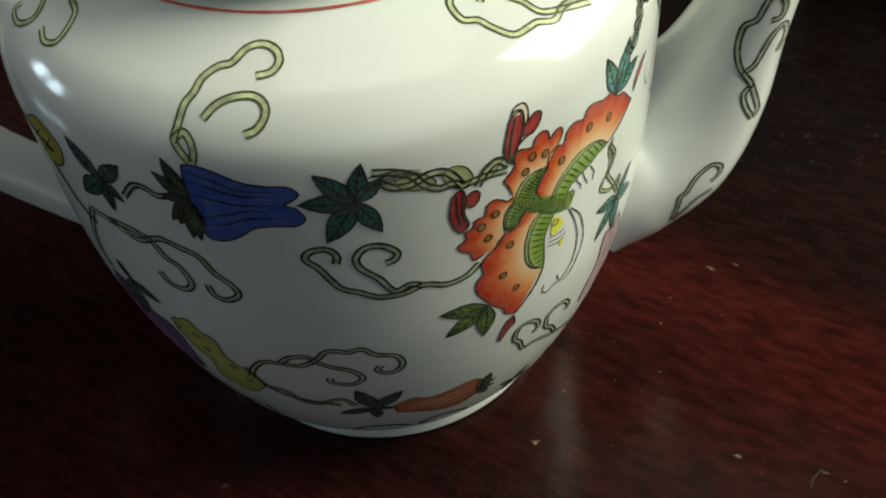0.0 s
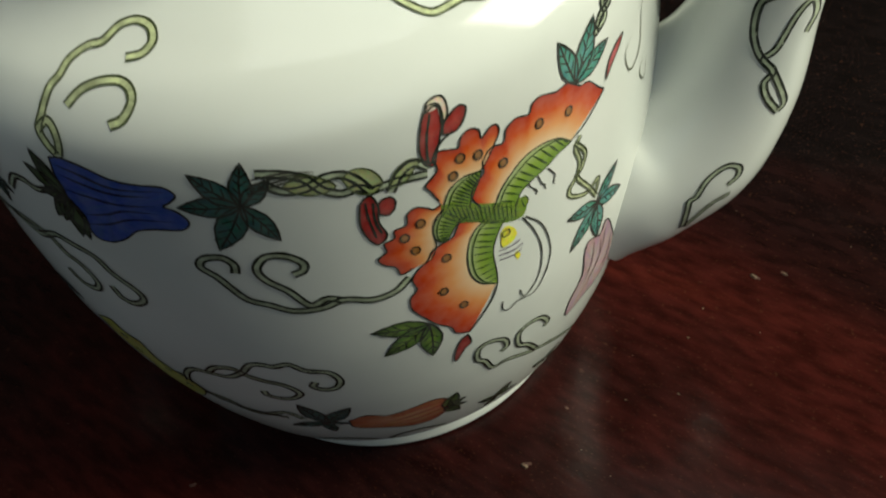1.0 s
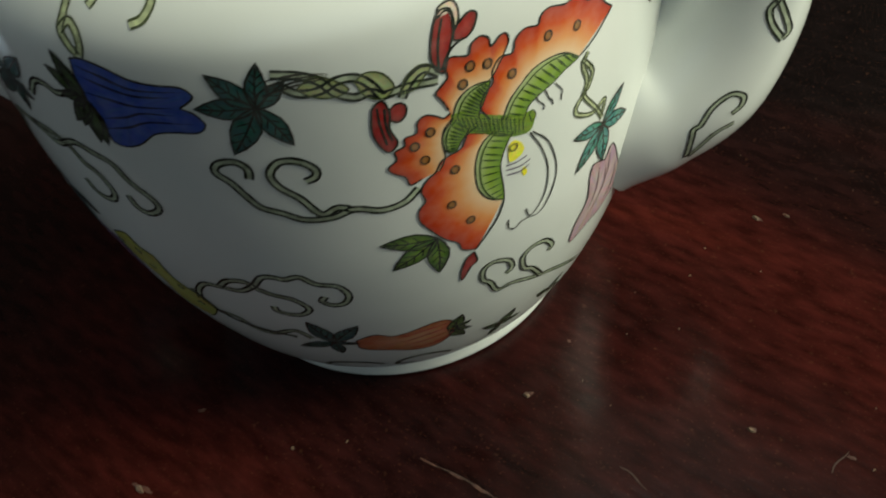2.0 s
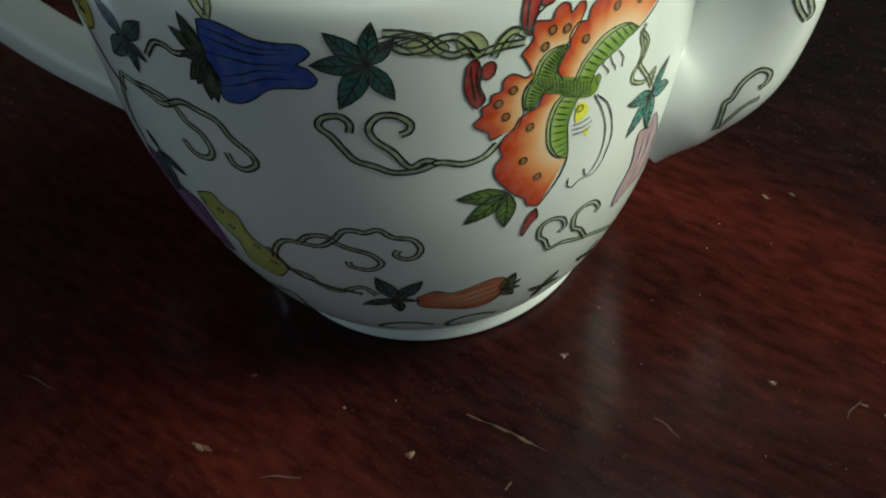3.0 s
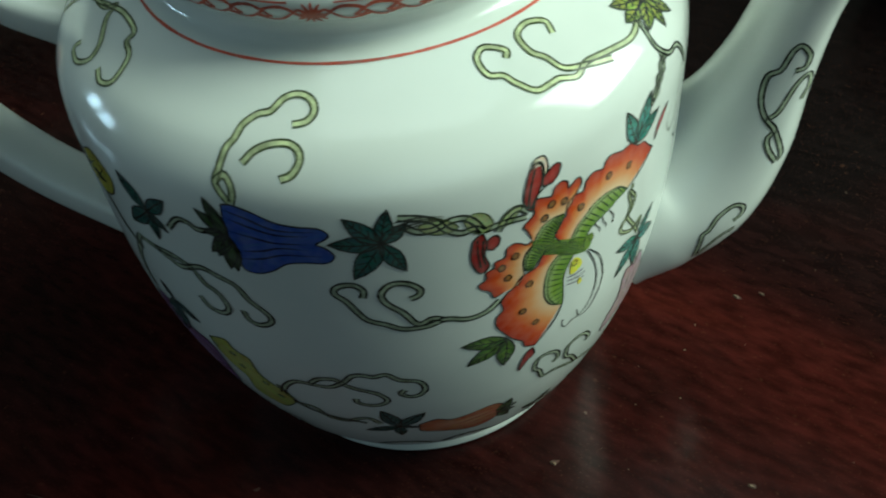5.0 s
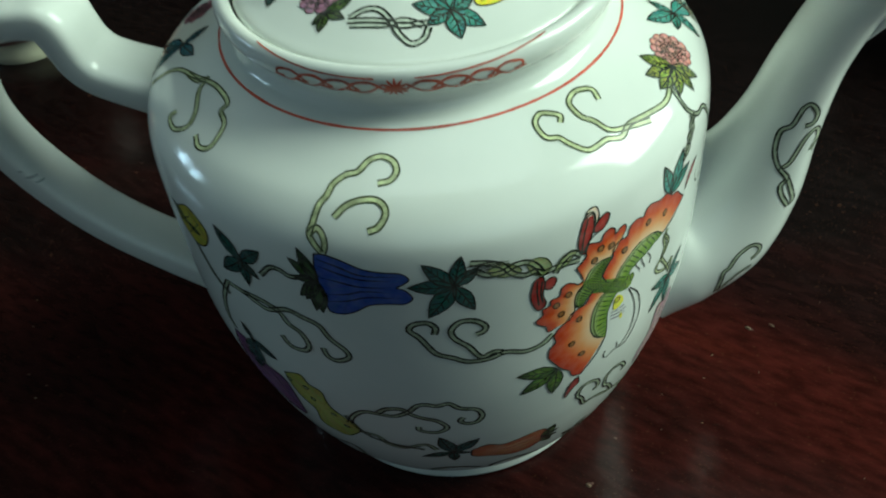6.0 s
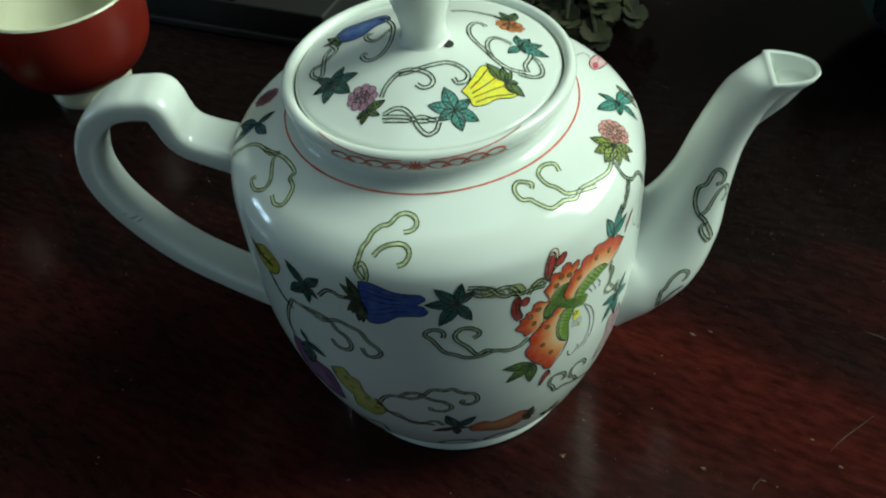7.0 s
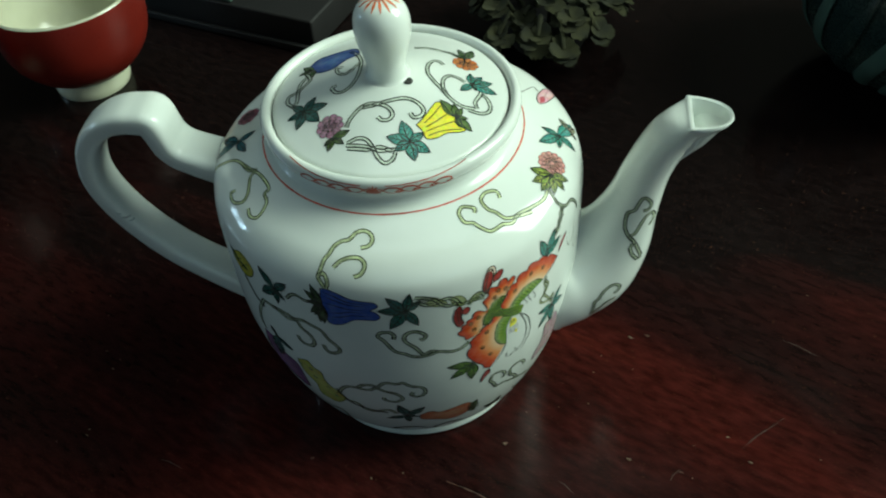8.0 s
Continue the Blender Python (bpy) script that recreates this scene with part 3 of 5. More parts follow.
tendril("painted_vine", on_body, teapot,
        [(-127, 88.5), (-122.3, 88.3), (-119.7, 87.5), (-116.7, 86.8), (-112.1, 89.1), (-108.9, 88.4), (-105.7, 87.1), (-104.1, 83.9), (-101.4, 80.9), (-101.2, 78.7), (-103.6, 77), (-105.5, 77.7), (-106.1, 80.2)],
        [(-123, 88.4), (-119.1, 88.9), (-116, 88.5), (-113.9, 87.4), (-112.6, 84.7), (-110.3, 83.1), (-109.2, 79.7), (-110.7, 77.3), (-113.8, 77.2), (-115.2, 79.8)],
        [(-127, 88.5), (-130.8, 81.2), (-132.7, 73.9), (-131.8, 70.1)], fill=SAGE)
tendril("painted_vine", on_body, teapot, [(-135, 94), (-131.5, 87.3), (-127.6, 84.5)], [(-115.9, 96.9), (-113.1, 100.2), (-110.8, 100.4), (-109, 99.5), (-105.2, 100.7)], width=1.1, fill=SAGE)
tendril("painted_vine", on_body, teapot,
        [(-169.1, 106.8), (-165.3, 114.4), (-162.3, 120.1), (-154.7, 123.7), (-147.8, 126.2), (-142, 126.7), (-137.8, 126), (-137.5, 124.1), (-133.6, 122.6), (-132.2, 118), (-134.9, 116.4), (-138, 117.6)],
        [(-158.1, 122.2), (-152.8, 123.8), (-150.9, 125.8), (-149.4, 123.4), (-143.7, 120.4), (-142, 117.4), (-145, 115), (-148.9, 115.4), (-148.6, 117.3)], width=1.15)
tendril("painted_vine", on_body, teapot,
        [(-22, 116.9), (-27.6, 115.5), (-33.6, 116.5), (-38.9, 117.4), (-42.4, 116.4), (-45.4, 117.5), (-47.3, 117.5), (-50.4, 117.6), (-52.8, 120.1), (-54.1, 122), (-56.6, 123.1), (-57, 126.2), (-54.4, 127.6), (-50.8, 125.8), (-51.7, 124.5)],
        [(-34.2, 115.3), (-39.4, 117), (-43.4, 118.6), (-44.8, 121.6), (-46.6, 123.7), (-46.6, 127), (-43, 128.2), (-39.2, 126.8), (-39.8, 124.4)], width=1.15)
tendril("painted_vine", on_body, teapot,
        [(-23.4, 116.5), (-24.3, 113.3), (-24.2, 110.8), (-21.7, 108.2), (-18.2, 107.5), (-15.1, 103.8), (-14.1, 100.7)],
        [(-22.8, 108.8), (-25.7, 108.3), (-25.9, 106.1), (-28.3, 105.4), (-29.9, 103.3)], [(-24.2, 109.8), (-24.6, 107.1), (-27.3, 106.9), (-27.3, 104.6), (-30.2, 103.5)], width=0.95, fill=SAGE)
tendril("painted_vine", on_body, teapot,
        [(-34, 89.2), (-35.1, 87.5), (-34.3, 84.3), (-35.1, 82), (-36.6, 80.6), (-36.4, 78.8), (-33, 76.6), (-30.1, 77.3), (-30.9, 74.2)],
        [(-35.2, 88.6), (-33.1, 85.2), (-33.9, 82.9), (-34.9, 81.5), (-32.3, 77.1), (-30.6, 73.7)], width=0.8, fill=OLIVE)
tendril("painted_vine", on_body, teapot, [(-106.9, 54), (-102.6, 44.5), (-90.8, 40.4)], [(-121.4, 27), (-110.6, 29.6), (-115.8, 3.5)], width=0.9, fill=SAGE)

# swollen olive joints of the twisted vine that runs to the butterfly
for loop in ([(-74.6, 102.0), (-72.4, 103.4), (-70.2, 102.6), (-68.4, 100.6), (-70.4, 99.8), (-72.8, 100.4)],
             [(-67.6, 101.4), (-66.0, 102.4), (-64.0, 101.6), (-63.0, 99.2), (-64.6, 97.8), (-66.6, 98.8)],
             [(-62.4, 97.6), (-61.6, 99.8), (-59.6, 101.2), (-58.0, 100.6), (-59.2, 99.2), (-60.6, 97.8)]):
    joint = Brush(on_body)
    joint.shape(loop, (0.32, 0.38, 0.14), (0.50, 0.56, 0.30), ink=VINE_INK, width=0.22)
    joint.finish("painted_joint", teapot, "olive swelling of the painted vine")
bark = Brush(on_body)
for k in range(4):
    bark.line([(-78.8, 101.6 + 0.7 * k), (-74.4, 102.6 + 0.5 * k), (-70.4, 102.9 + 0.2 * k)], 0.34, (0.05, 0.045, 0.03), 0.09, taper=True)
bark.finish("painted_bark", teapot, "grey-brown hatched vine bark")
# small scrolls and sprigs just above the foot
tendril("painted_scroll", on_body, teapot, [(-78.0, 20.0), (-81.0, 22.4), (-85.5, 23.2), (-90.0, 21.6), (-92.0, 18.6), (-88.0, 17.4)], width=0.8, fill=SAGE)
tendril("painted_scroll", on_body, teapot, [(-62.0, 19.6), (-66.0, 22.2), (-70.5, 22.8), (-74.0, 21.0), (-74.8, 18.2), (-71.0, 17.2)], width=0.8, fill=SAGE)
painted_leaf(on_body, teapot, (-50.0, 24.0), [(-54.5, 27.5), (-46.5, 29.5), (-44.0, 23.5), (-52.0, 19.5)], MOSS, (0.08, 0.13, 0.06), 0.42)
painted_leaf(on_body, teapot, (-36.0, 24.5), [(-40.5, 28.5), (-32.0, 28.5), (-31.0, 22.5)], MOSS, (0.08, 0.13, 0.06), 0.42)
painted_leaf(on_body, teapot, (8.0, 114.0), [(12.5, 117.2), (6.0, 110.6), (11.5, 110.4)], (0.30, 0.27, 0.18), (0.56, 0.52, 0.38), 0.5)

# leaves
painted_leaf(on_body, teapot, (-80.0, 99.9), [(-78.4, 106.4), (-85.1, 105.4), (-87.9, 100.2), (-85, 92.1), (-76.9, 93), (-75.7, 103.4)], PINE, (0.03, 0.14, 0.12))
painted_leaf(on_body, teapot, (-34.5, 98.8), [(-36.6, 106.4), (-29.6, 106.2), (-27.2, 101.2)], TEAL, (0.10, 0.36, 0.31), 0.4)
painted_leaf(on_body, teapot, (-61.6, 67.9), [(-70.1, 69.7), (-69.2, 62.7), (-62.2, 58.7)], MOSS, LEAF, 0.4)
painted_leaf(on_body, teapot, (-30.3, 72.0), [(-24.7, 76.3), (-23, 68.9), (-37.3, 74.1), (-36.6, 65.8), (-29.7, 62.7)], TEAL, (0.10, 0.36, 0.31), 0.36)
painted_leaf(on_body, teapot, (-84.2, 38.3), [(-86.7, 48.4), (-78, 45.9), (-92.2, 34.7), (-84.4, 31.2), (-79.7, 36.8)], PINE, (0.05, 0.15, 0.13), 0.36)
painted_leaf(on_body, teapot, (-61.8, 33.8), [(-59.2, 40.3), (-57.5, 36.1), (-57.3, 32.2), (-58.8, 28.8)], MOSS, (0.12, 0.18, 0.04), 0.45)
painted_leaf(on_body, teapot, (-120.1, 98.6), [(-125.7, 104.5), (-114.8, 103.3), (-116.5, 95.3), (-126.4, 92.8), (-119.9, 91.9)], PINE, (0.03, 0.14, 0.12))
painted_leaf(on_body, teapot, (-125.9, 71.0), [(-127.5, 75.5), (-119.7, 68.3), (-129.1, 57.7)], PINE, (0.05, 0.12, 0.13))
painted_leaf(on_body, teapot, (-172.5, 120.3), [(-171.7, 109.4), (-178.9, 112.6), (-175.2, 126.7), (-164.4, 123.9)], (0.02, 0.10, 0.14), (0.05, 0.2, 0.25), 0.38)
painted_leaf(on_body, teapot, (2.5, 118.5), [(4.1, 124.3), (-5.2, 124.9), (-0.5, 111.7), (12.5, 112.1), (-3.8, 118)], TEAL, (0.12, 0.40, 0.33), 0.4)
painted_leaf(on_body, teapot, (-17.6, 117.6), [(-20.4, 124.3), (-25.0, 121.4), (-26.0, 117.6), (-23.4, 113.8), (-18.8, 111.6), (-14.6, 112.0)], (0.14, 0.20, 0.03), (0.50, 0.56, 0.08), 0.46)
painted_leaf(on_body, teapot, (-135.9, 98.3), [(-142, 101), (-131.7, 98.2)], MOSS, LEAF, 0.4)

# the blue gourd flower
gourd = Brush(on_body)
GOURD = [(-103.5, 106.4), (-101.4, 106.6), (-98.3, 105.7), (-95.1, 104.3), (-91.9, 103.8), (-88.7, 103.6), (-87.4, 102.3), (-88.5, 101.1), (-89.6, 100.3), (-88.2, 99.5), (-87.2, 97.6), (-88.6, 96.1), (-91.8, 96), (-94.9, 95.4), (-97.6, 93.3), (-100.2, 92.1), (-102.5, 92.4), (-102.9, 95), (-103.4, 98.5), (-103.7, 102.8)]
gourd.shape(GOURD, BLUE, (0.05, 0.11, 0.42), centre=(-96.9, 99.8), ink=None)
blue_gourd = gourd.finish("painted_gourd", teapot, "blue ribbed gourd blossom with dark green calyx")
outline = Brush(on_body)
outline.line(GOURD + GOURD[:1], 0.3, INK, 0.12, n=4)
outline.finish("outline", blue_gourd, "dark ink outline")
for groove in ([(-103.2, 104), (-99.7, 102.9), (-95.6, 101.9), (-90.6, 102)], [(-103.4, 101.3), (-99.4, 100.7), (-96, 100.1), (-90.7, 100.3)], [(-102, 97), (-98.3, 97.9), (-95.4, 99), (-90.8, 99)], [(-102.7, 95), (-98.7, 96), (-94.9, 97.5), (-89, 97.6)], [(-103.3, 105.5), (-99.5, 104.4), (-95.4, 102.9), (-88.8, 102.9)]):
    stroke = Brush(on_body)
    stroke.line(groove, 0.42, (0.008, 0.014, 0.06), 0.13, taper=True)
    stroke.finish("groove", blue_gourd)
for tip in [(-106.7, 107), (-108.7, 104.3), (-105.8, 105.3), (-108, 99.7), (-107.8, 94.9), (-106.7, 94.3), (-105.2, 91.6), (-104, 91.4), (-106.7, 98.1)]:
    sepal = Brush(on_body)
    sepal.blade((-103.6, 99.9), tip, 0.34, (0.02, 0.035, 0.015), MOSS, False)
    sepal.finish("sepal", blue_gourd, "dark green painted sepal")

# red buds beside the butterfly
bud = Brush(on_body)
bud.shape([(-66.4, 96.4), (-65.6, 97.3), (-64.7, 97.3), (-64.3, 95.1), (-64.7, 92.6), (-64.1, 89.8), (-65.5, 88.5), (-66.6, 90.4), (-67, 93.1)], CRIMSON, (0.38, 0.03, 0.025))
bud.shape([(-64.4, 93.9), (-64.1, 95.8), (-62.9, 96.4), (-62.1, 95.6), (-62.4, 94.1), (-63.4, 93.3)], CRIMSON, (0.42, 0.04, 0.03))
bud.line([(-65.7, 96.5), (-65.8, 93.8), (-65.5, 89.9)], 0.32)
bud.line([(-64.8, 96.1), (-65.1, 93), (-64.7, 90.4)], 0.32)
bud.finish("painted_bud", teapot, "crimson painted flower bud")
bud = Brush(on_body)
bud.shape([(-57.5, 99.4), (-57.9, 101.8), (-57.3, 104.5), (-56.4, 106.6), (-55.4, 107.5), (-54.3, 107.1), (-54.2, 105.2), (-55, 102.9), (-55.8, 100.8), (-56.5, 98.8)], CRIMSON, (0.42, 0.04, 0.03))
bud.shape([(-56.2, 106.6), (-55.6, 107.9), (-54.1, 108.2), (-53.4, 107.4), (-53.5, 105.6), (-54.5, 104.4), (-54.3, 106.4), (-54.9, 107.2)], (0.75, 0.6, 0.45), (0.8, 0.72, 0.6))
bud.shape([(-54.7, 102.9), (-54.3, 104.3), (-53.1, 105.4), (-51.9, 105.9), (-51.1, 105.2), (-51.9, 103.5), (-53.2, 102.6)], CRIMSON, (0.42, 0.04, 0.03))
bud.line([(-55.6, 106.4), (-56.5, 103.9), (-57, 101.3), (-57.1, 99.4)], 0.34)
bud.line([(-53.3, 102.8), (-54.9, 102.1), (-56, 100.9), (-56.7, 99.2)], 0.34)
bud.finish("painted_bud", teapot, "crimson painted flower bud")
bud = Brush(on_body)
bud.shape([(-56.2, 61.1), (-55.8, 58.1), (-57, 56.9), (-58.6, 53.8), (-58.9, 55.4), (-57.8, 59.5)], CRIMSON, (0.40, 0.05, 0.05))
bud.finish("painted_bud", teapot, "small crimson painted bud")
bud = Brush(on_body)
bud.shape([(-23.2, 99.4), (-24.4, 97.8), (-26.4, 96.2), (-28, 94.7), (-27.2, 97.2), (-25.2, 98.9)], CRIMSON, ROSE)
bud.finish("painted_bud", teapot, "small crimson painted bud")

# the butterfly
butterfly = new("painted_butterfly")
butterfly.parent = teapot
butterfly["label"] = "orange-red painted butterfly with green wing patches"
WING = ((0.42, 0.022, 0.005), (0.64, 0.085, 0.012), (0.80, 0.32, 0.10), (0.88, 0.64, 0.38))
GREEN = ((0.46, 0.54, 0.26), (0.26, 0.40, 0.05), (0.15, 0.30, 0.02))
DARK_RIB = (0.030, 0.068, 0.010)


def painted_wing(outer, inner, edge, patch, close, dots):
    """One wing: scalloped red rim washed to cream, a ribbed green patch at its root, ringed dots."""
    brush = Brush(on_body)
    brush.loft(outer, inner, WING, 0, n=7)
    brush.loft(edge, patch, GREEN, 0, n=7, width=0.26)
    if close:
        brush.line(close, 0.34)
    a, b = spline(edge, 12), spline(patch, 12)
    for k in range(11):
        f = 0.06 + 0.082 * k
        p, q = np.array(a[int(f * (len(a) - 1))]), np.array(b[int(f * (len(b) - 1))])
        brush.line([p + (q - p) * 0.22, p + (q - p) * 0.55, p + (q - p) * 0.96], 0.30, DARK_RIB, 0.13, taper=True)
    brush.line([np.array(a[i]) * 0.82 + np.array(b[min(i, len(b) - 1)]) * 0.18 for i in range(0, min(len(a), len(b)), 4)], 0.26, DARK_RIB, 0.13)
    for u, v in dots:
        brush.dot(u, v, 0.66, (0.22, 0.09, 0.02), (0.40, 0.17, 0.05), 1.2)
    return brush.finish("wing", butterfly)


painted_wing([(-51.4, 88), (-52.5, 90.7), (-51.6, 92.8), (-50.3, 93.9), (-50.2, 95.8), (-48.9, 97.4), (-47, 97.2), (-46.4, 99), (-44.8, 99.9), (-42.8, 99.3), (-42.1, 100.5), (-40.7, 100.9), (-38.2, 99.9), (-37.4, 99.9), (-35.5, 99.7), (-33.8, 97.9), (-31.8, 97.2), (-29.8, 94.8), (-28.5, 93.5)],
             [(-49.5, 86.9), (-48.2, 89.4), (-46.4, 91.2), (-44.1, 92.7), (-41.3, 92.9), (-38.5, 92), (-36, 89.7)],
             [(-49.5, 86.9), (-48.2, 89.4), (-46.4, 91.2), (-44.1, 92.7), (-41.3, 92.9), (-38.5, 92), (-36, 89.7)],
             [(-46.3, 84.7), (-45.2, 86.8), (-43.2, 87.7), (-40.8, 88.3), (-38.7, 89.1), (-36.6, 89.4), (-35.9, 89.6)],
             [(-28.5, 93.5), (-31.9, 91.2), (-34.2, 90.1), (-36, 89.7)], [(-47.4, 93.9), (-41.3, 96.7), (-36.1, 95.2)])
painted_wing([(-53.4, 87.7), (-54.8, 87.1), (-55.9, 85), (-57.6, 84.5), (-59, 83.9), (-60, 82.2), (-61.4, 81.2), (-62.5, 79.4), (-62.2, 77.1), (-63.4, 75.4), (-63.5, 72.9), (-62.2, 70.1), (-60.5, 67.2), (-58.6, 65), (-58, 62.9), (-55.9, 61.5)],
             [(-51.2, 85.4), (-52.8, 84.3), (-53.9, 82.2), (-54.5, 79.1), (-54.3, 75.3), (-52.9, 72.4), (-50.7, 70.8)],
             [(-51.2, 85.4), (-52.8, 84.3), (-53.9, 82.2), (-54.5, 79.1), (-54.3, 75.3), (-52.9, 72.4), (-50.7, 70.8)],
             [(-48, 83.7), (-49.2, 82), (-50.2, 79.8), (-50.6, 77.7), (-50.5, 75.2), (-50.4, 72.6), (-50.5, 70.6)],
             [(-55.9, 61.5), (-53.6, 64.5), (-51.7, 67.4), (-50.5, 70.6)], [(-57.3, 81.4), (-58.6, 74.5), (-56.1, 69.5)])
painted_wing([(-56.8, 92.5), (-57.5, 94.5), (-58.1, 95.9), (-57, 97), (-56.2, 98), (-56.5, 99.9), (-55.5, 100.7), (-54.2, 100.3), (-53.1, 100), (-52.5, 101.4), (-51.2, 102), (-50.1, 101.2), (-49.9, 99.8), (-48.5, 100.8), (-47.6, 100.6), (-47.4, 99.3), (-48.4, 97.5)],
             [(-56.4, 91.2), (-55.7, 92.9), (-54.8, 94.1), (-53.4, 94.8), (-52.1, 94.8), (-50.8, 94.6), (-49.9, 95.4), (-49.1, 96.5), (-48.5, 97.3)],
             [(-56.4, 91.2), (-55.7, 92.9), (-54.8, 94.1), (-53.4, 94.8), (-52.1, 94.8), (-50.7, 94.5)],
             [(-53, 89), (-52.7, 90), (-52.2, 90.9), (-51.7, 91.9), (-51.1, 93), (-50.6, 94.4)],
             None, [(-50.7, 97.4), (-53.1, 98.2), (-54.4, 95.8)])
painted_wing([(-62, 81.8), (-63.7, 81.3), (-64.2, 83.1), (-65.6, 84.3), (-66.1, 85.6), (-64.8, 86.7), (-64.8, 88.3), (-63.4, 88.8), (-63.1, 90.2), (-61.5, 90.5), (-61.1, 92.3), (-59.9, 93), (-58.6, 92.3), (-57.7, 91.5), (-56.6, 91.9)],
             [(-59.5, 82.2), (-58.8, 83.3), (-58.3, 84.7), (-58.4, 86.4), (-58.3, 87.9), (-57.8, 89.2), (-56.9, 90.1), (-56.4, 90.8)],
             [(-56.4, 90.9), (-57.7, 89.7), (-58.3, 87.9), (-58.3, 86), (-57.7, 85), (-57, 84.9)],
             [(-54.3, 88.2), (-55.1, 87), (-55.7, 86.3), (-56.2, 85.5), (-56.5, 85), (-56.9, 84.8)],
             None, [(-59.7, 89.9), (-62.1, 88.2), (-61.1, 85.2)])
trunk = Brush(on_body)
trunk.shape([(-56.7, 91.6), (-54.2, 91.1), (-51.7, 89), (-48.7, 87.2), (-46, 85.6), (-44.7, 85.6), (-44.5, 83.6), (-45.4, 82), (-47.8, 82.5), (-50.7, 84.2), (-52.9, 86.2), (-55.3, 87.4), (-56.6, 89.5)], (0.16, 0.27, 0.02), (0.27, 0.40, 0.05), centre=(-51.0, 87.0), ink=None, off=0.10)
for k in range(16):
    f = k / 15
    a, b = spline([(-55.9, 91), (-51, 88.4), (-45.7, 85)], 8), spline([(-55.8, 88.3), (-51.4, 85.1), (-46.5, 82.3)], 8)
    trunk.line([a[int(f * 15)], b[min(16, int(f * 15) + 1)]], 0.22, DARK_RIB, 0.14, taper=True)
for k in range(7):
    trunk.line([(-55.6, 90.4), (-51.1, 87.8), (-45.8, 84.4)] if k == 0 else [np.array(q) + (0, -0.45 * k) for q in [(-55.6, 90.4), (-51.1, 87.8), (-45.8, 84.4)]], 0.16, DARK_RIB, 0.14, taper=True)
trunk.finish("thorax", butterfly)
head = Brush(on_body)
head.shape([(-49.1, 81.2), (-48.2, 81.9), (-47, 80.8), (-46.6, 79.2), (-47.5, 78.1), (-49.1, 78.1)], YELLOW, (0.9, 0.85, 0.1), ink=None, off=0.11)
head.shape([(-47.3, 75.1), (-46.7, 75.4), (-46.3, 74.1), (-46.9, 73.5)], YELLOW, YELLOW, ink=None)
head.shape([(-45.3, 85.2), (-44.7, 85.7), (-44.2, 84.4), (-44.9, 83.6)], (0.5, 0.5, 0.05), (0.6, 0.58, 0.08), ink=MOSS, width=0.2)
for stripe in ([(-49.7, 77.6), (-47.9, 77.3), (-46.2, 77.5)], [(-49.8, 76.7), (-47.6, 76.1), (-45.7, 76.4)], [(-49.7, 75.6), (-47.5, 75), (-46, 75.4)]):
    head.line(stripe, 0.26, (0.10, 0.08, 0.13))
head.dot(*(-48.3, 80.6), 0.7, (0.5, 0.48, 0.03), YELLOW)
head.finish("head", butterfly, "yellow head with dark stripes")
feeler = Brush(on_body)
feeler.line([(-45.4, 81.7), (-43.6, 77.4), (-42.5, 72.3), (-43, 67.4), (-44.5, 64.4), (-46.2, 63.4), (-46.8, 65.6)], 0.28)
feeler.line([(-44.9, 81.6), (-42.1, 77.4), (-40.8, 70.8), (-42, 65.8), (-44.2, 62.7), (-47.4, 63.2), (-48.9, 62.2), (-50.1, 63.2), (-50, 65.2)], 0.28)
feeler.line([(-43.4, 87.9), (-43.8, 87), (-42.7, 85.2), (-42.9, 84.5)], 0.24)
feeler.line([(-42.3, 87.8), (-41.7, 85.8), (-41.3, 85.4), (-41.1, 84.3)], 0.24)
feeler.line([(-40.5, 87.9), (-39.3, 85.8), (-39.5, 85.1), (-39.6, 84.1)], 0.24)
feeler.finish("antenna", butterfly)

# thin hanging tendrils beside the butterfly
for strand in ([(-20.7, 96.8), (-22.5, 94.8), (-21.3, 91.3), (-18.9, 91.2), (-17.3, 93.4), (-16.9, 98.2), (-15.6, 103.0)], [(-15.6, 89.9), (-17.2, 87.8), (-16.1, 85.6), (-14.8, 85.5), (-14.2, 88.6)]):
    wisp = Brush(on_body)
    wisp.line(strand, 0.42, (0.16, 0.17, 0.12), 0.09, n=7, taper=True)
    wisp.finish("painted_wisp", teapot, "thin grey-green painted tendril")

# flowers and fruit round the body
flower = Brush(on_body)
flower.blossom(*(-12.7, 118.9), 5.3, 12, PINK, (0.78, 0.42, 0.36), 3)
flower.finish("painted_flower", teapot, "pink painted chrysanthemum")
flower = Brush(on_body)
flower.shape([(26.8, 120.6), (30.9, 116), (32.8, 111.5), (30.6, 110.9), (23.7, 116.9), (20.3, 120.7), (19.8, 122.9), (23.1, 122.5)], (0.70, 0.34, 0.38), (0.80, 0.62, 0.62))
flower.shape([(23.9, 121.2), (25.1, 119), (22.2, 119.8), (20.2, 122)], (0.36, 0.03, 0.08), ROSE, ink=None, off=0.10)
flower.line([(30.9, 114.1), (25.7, 118.3), (23.7, 117.8)], 0.2, CRIMSON, 0.14)
flower.line([(28.3, 119.7), (30.5, 122.2), (13.9, 140.9)], 0.3)
flower.finish("painted_flower", teapot, "small rose-pink painted bud")
flower = Brush(on_body)
flower.blossom(*(172.6, 120.4), 4.4, 9, MAUVE, (0.42, 0.13, 0.16), 3)
flower.finish("painted_flower", teapot, "dull red painted flower")
fruit = Brush(on_body)
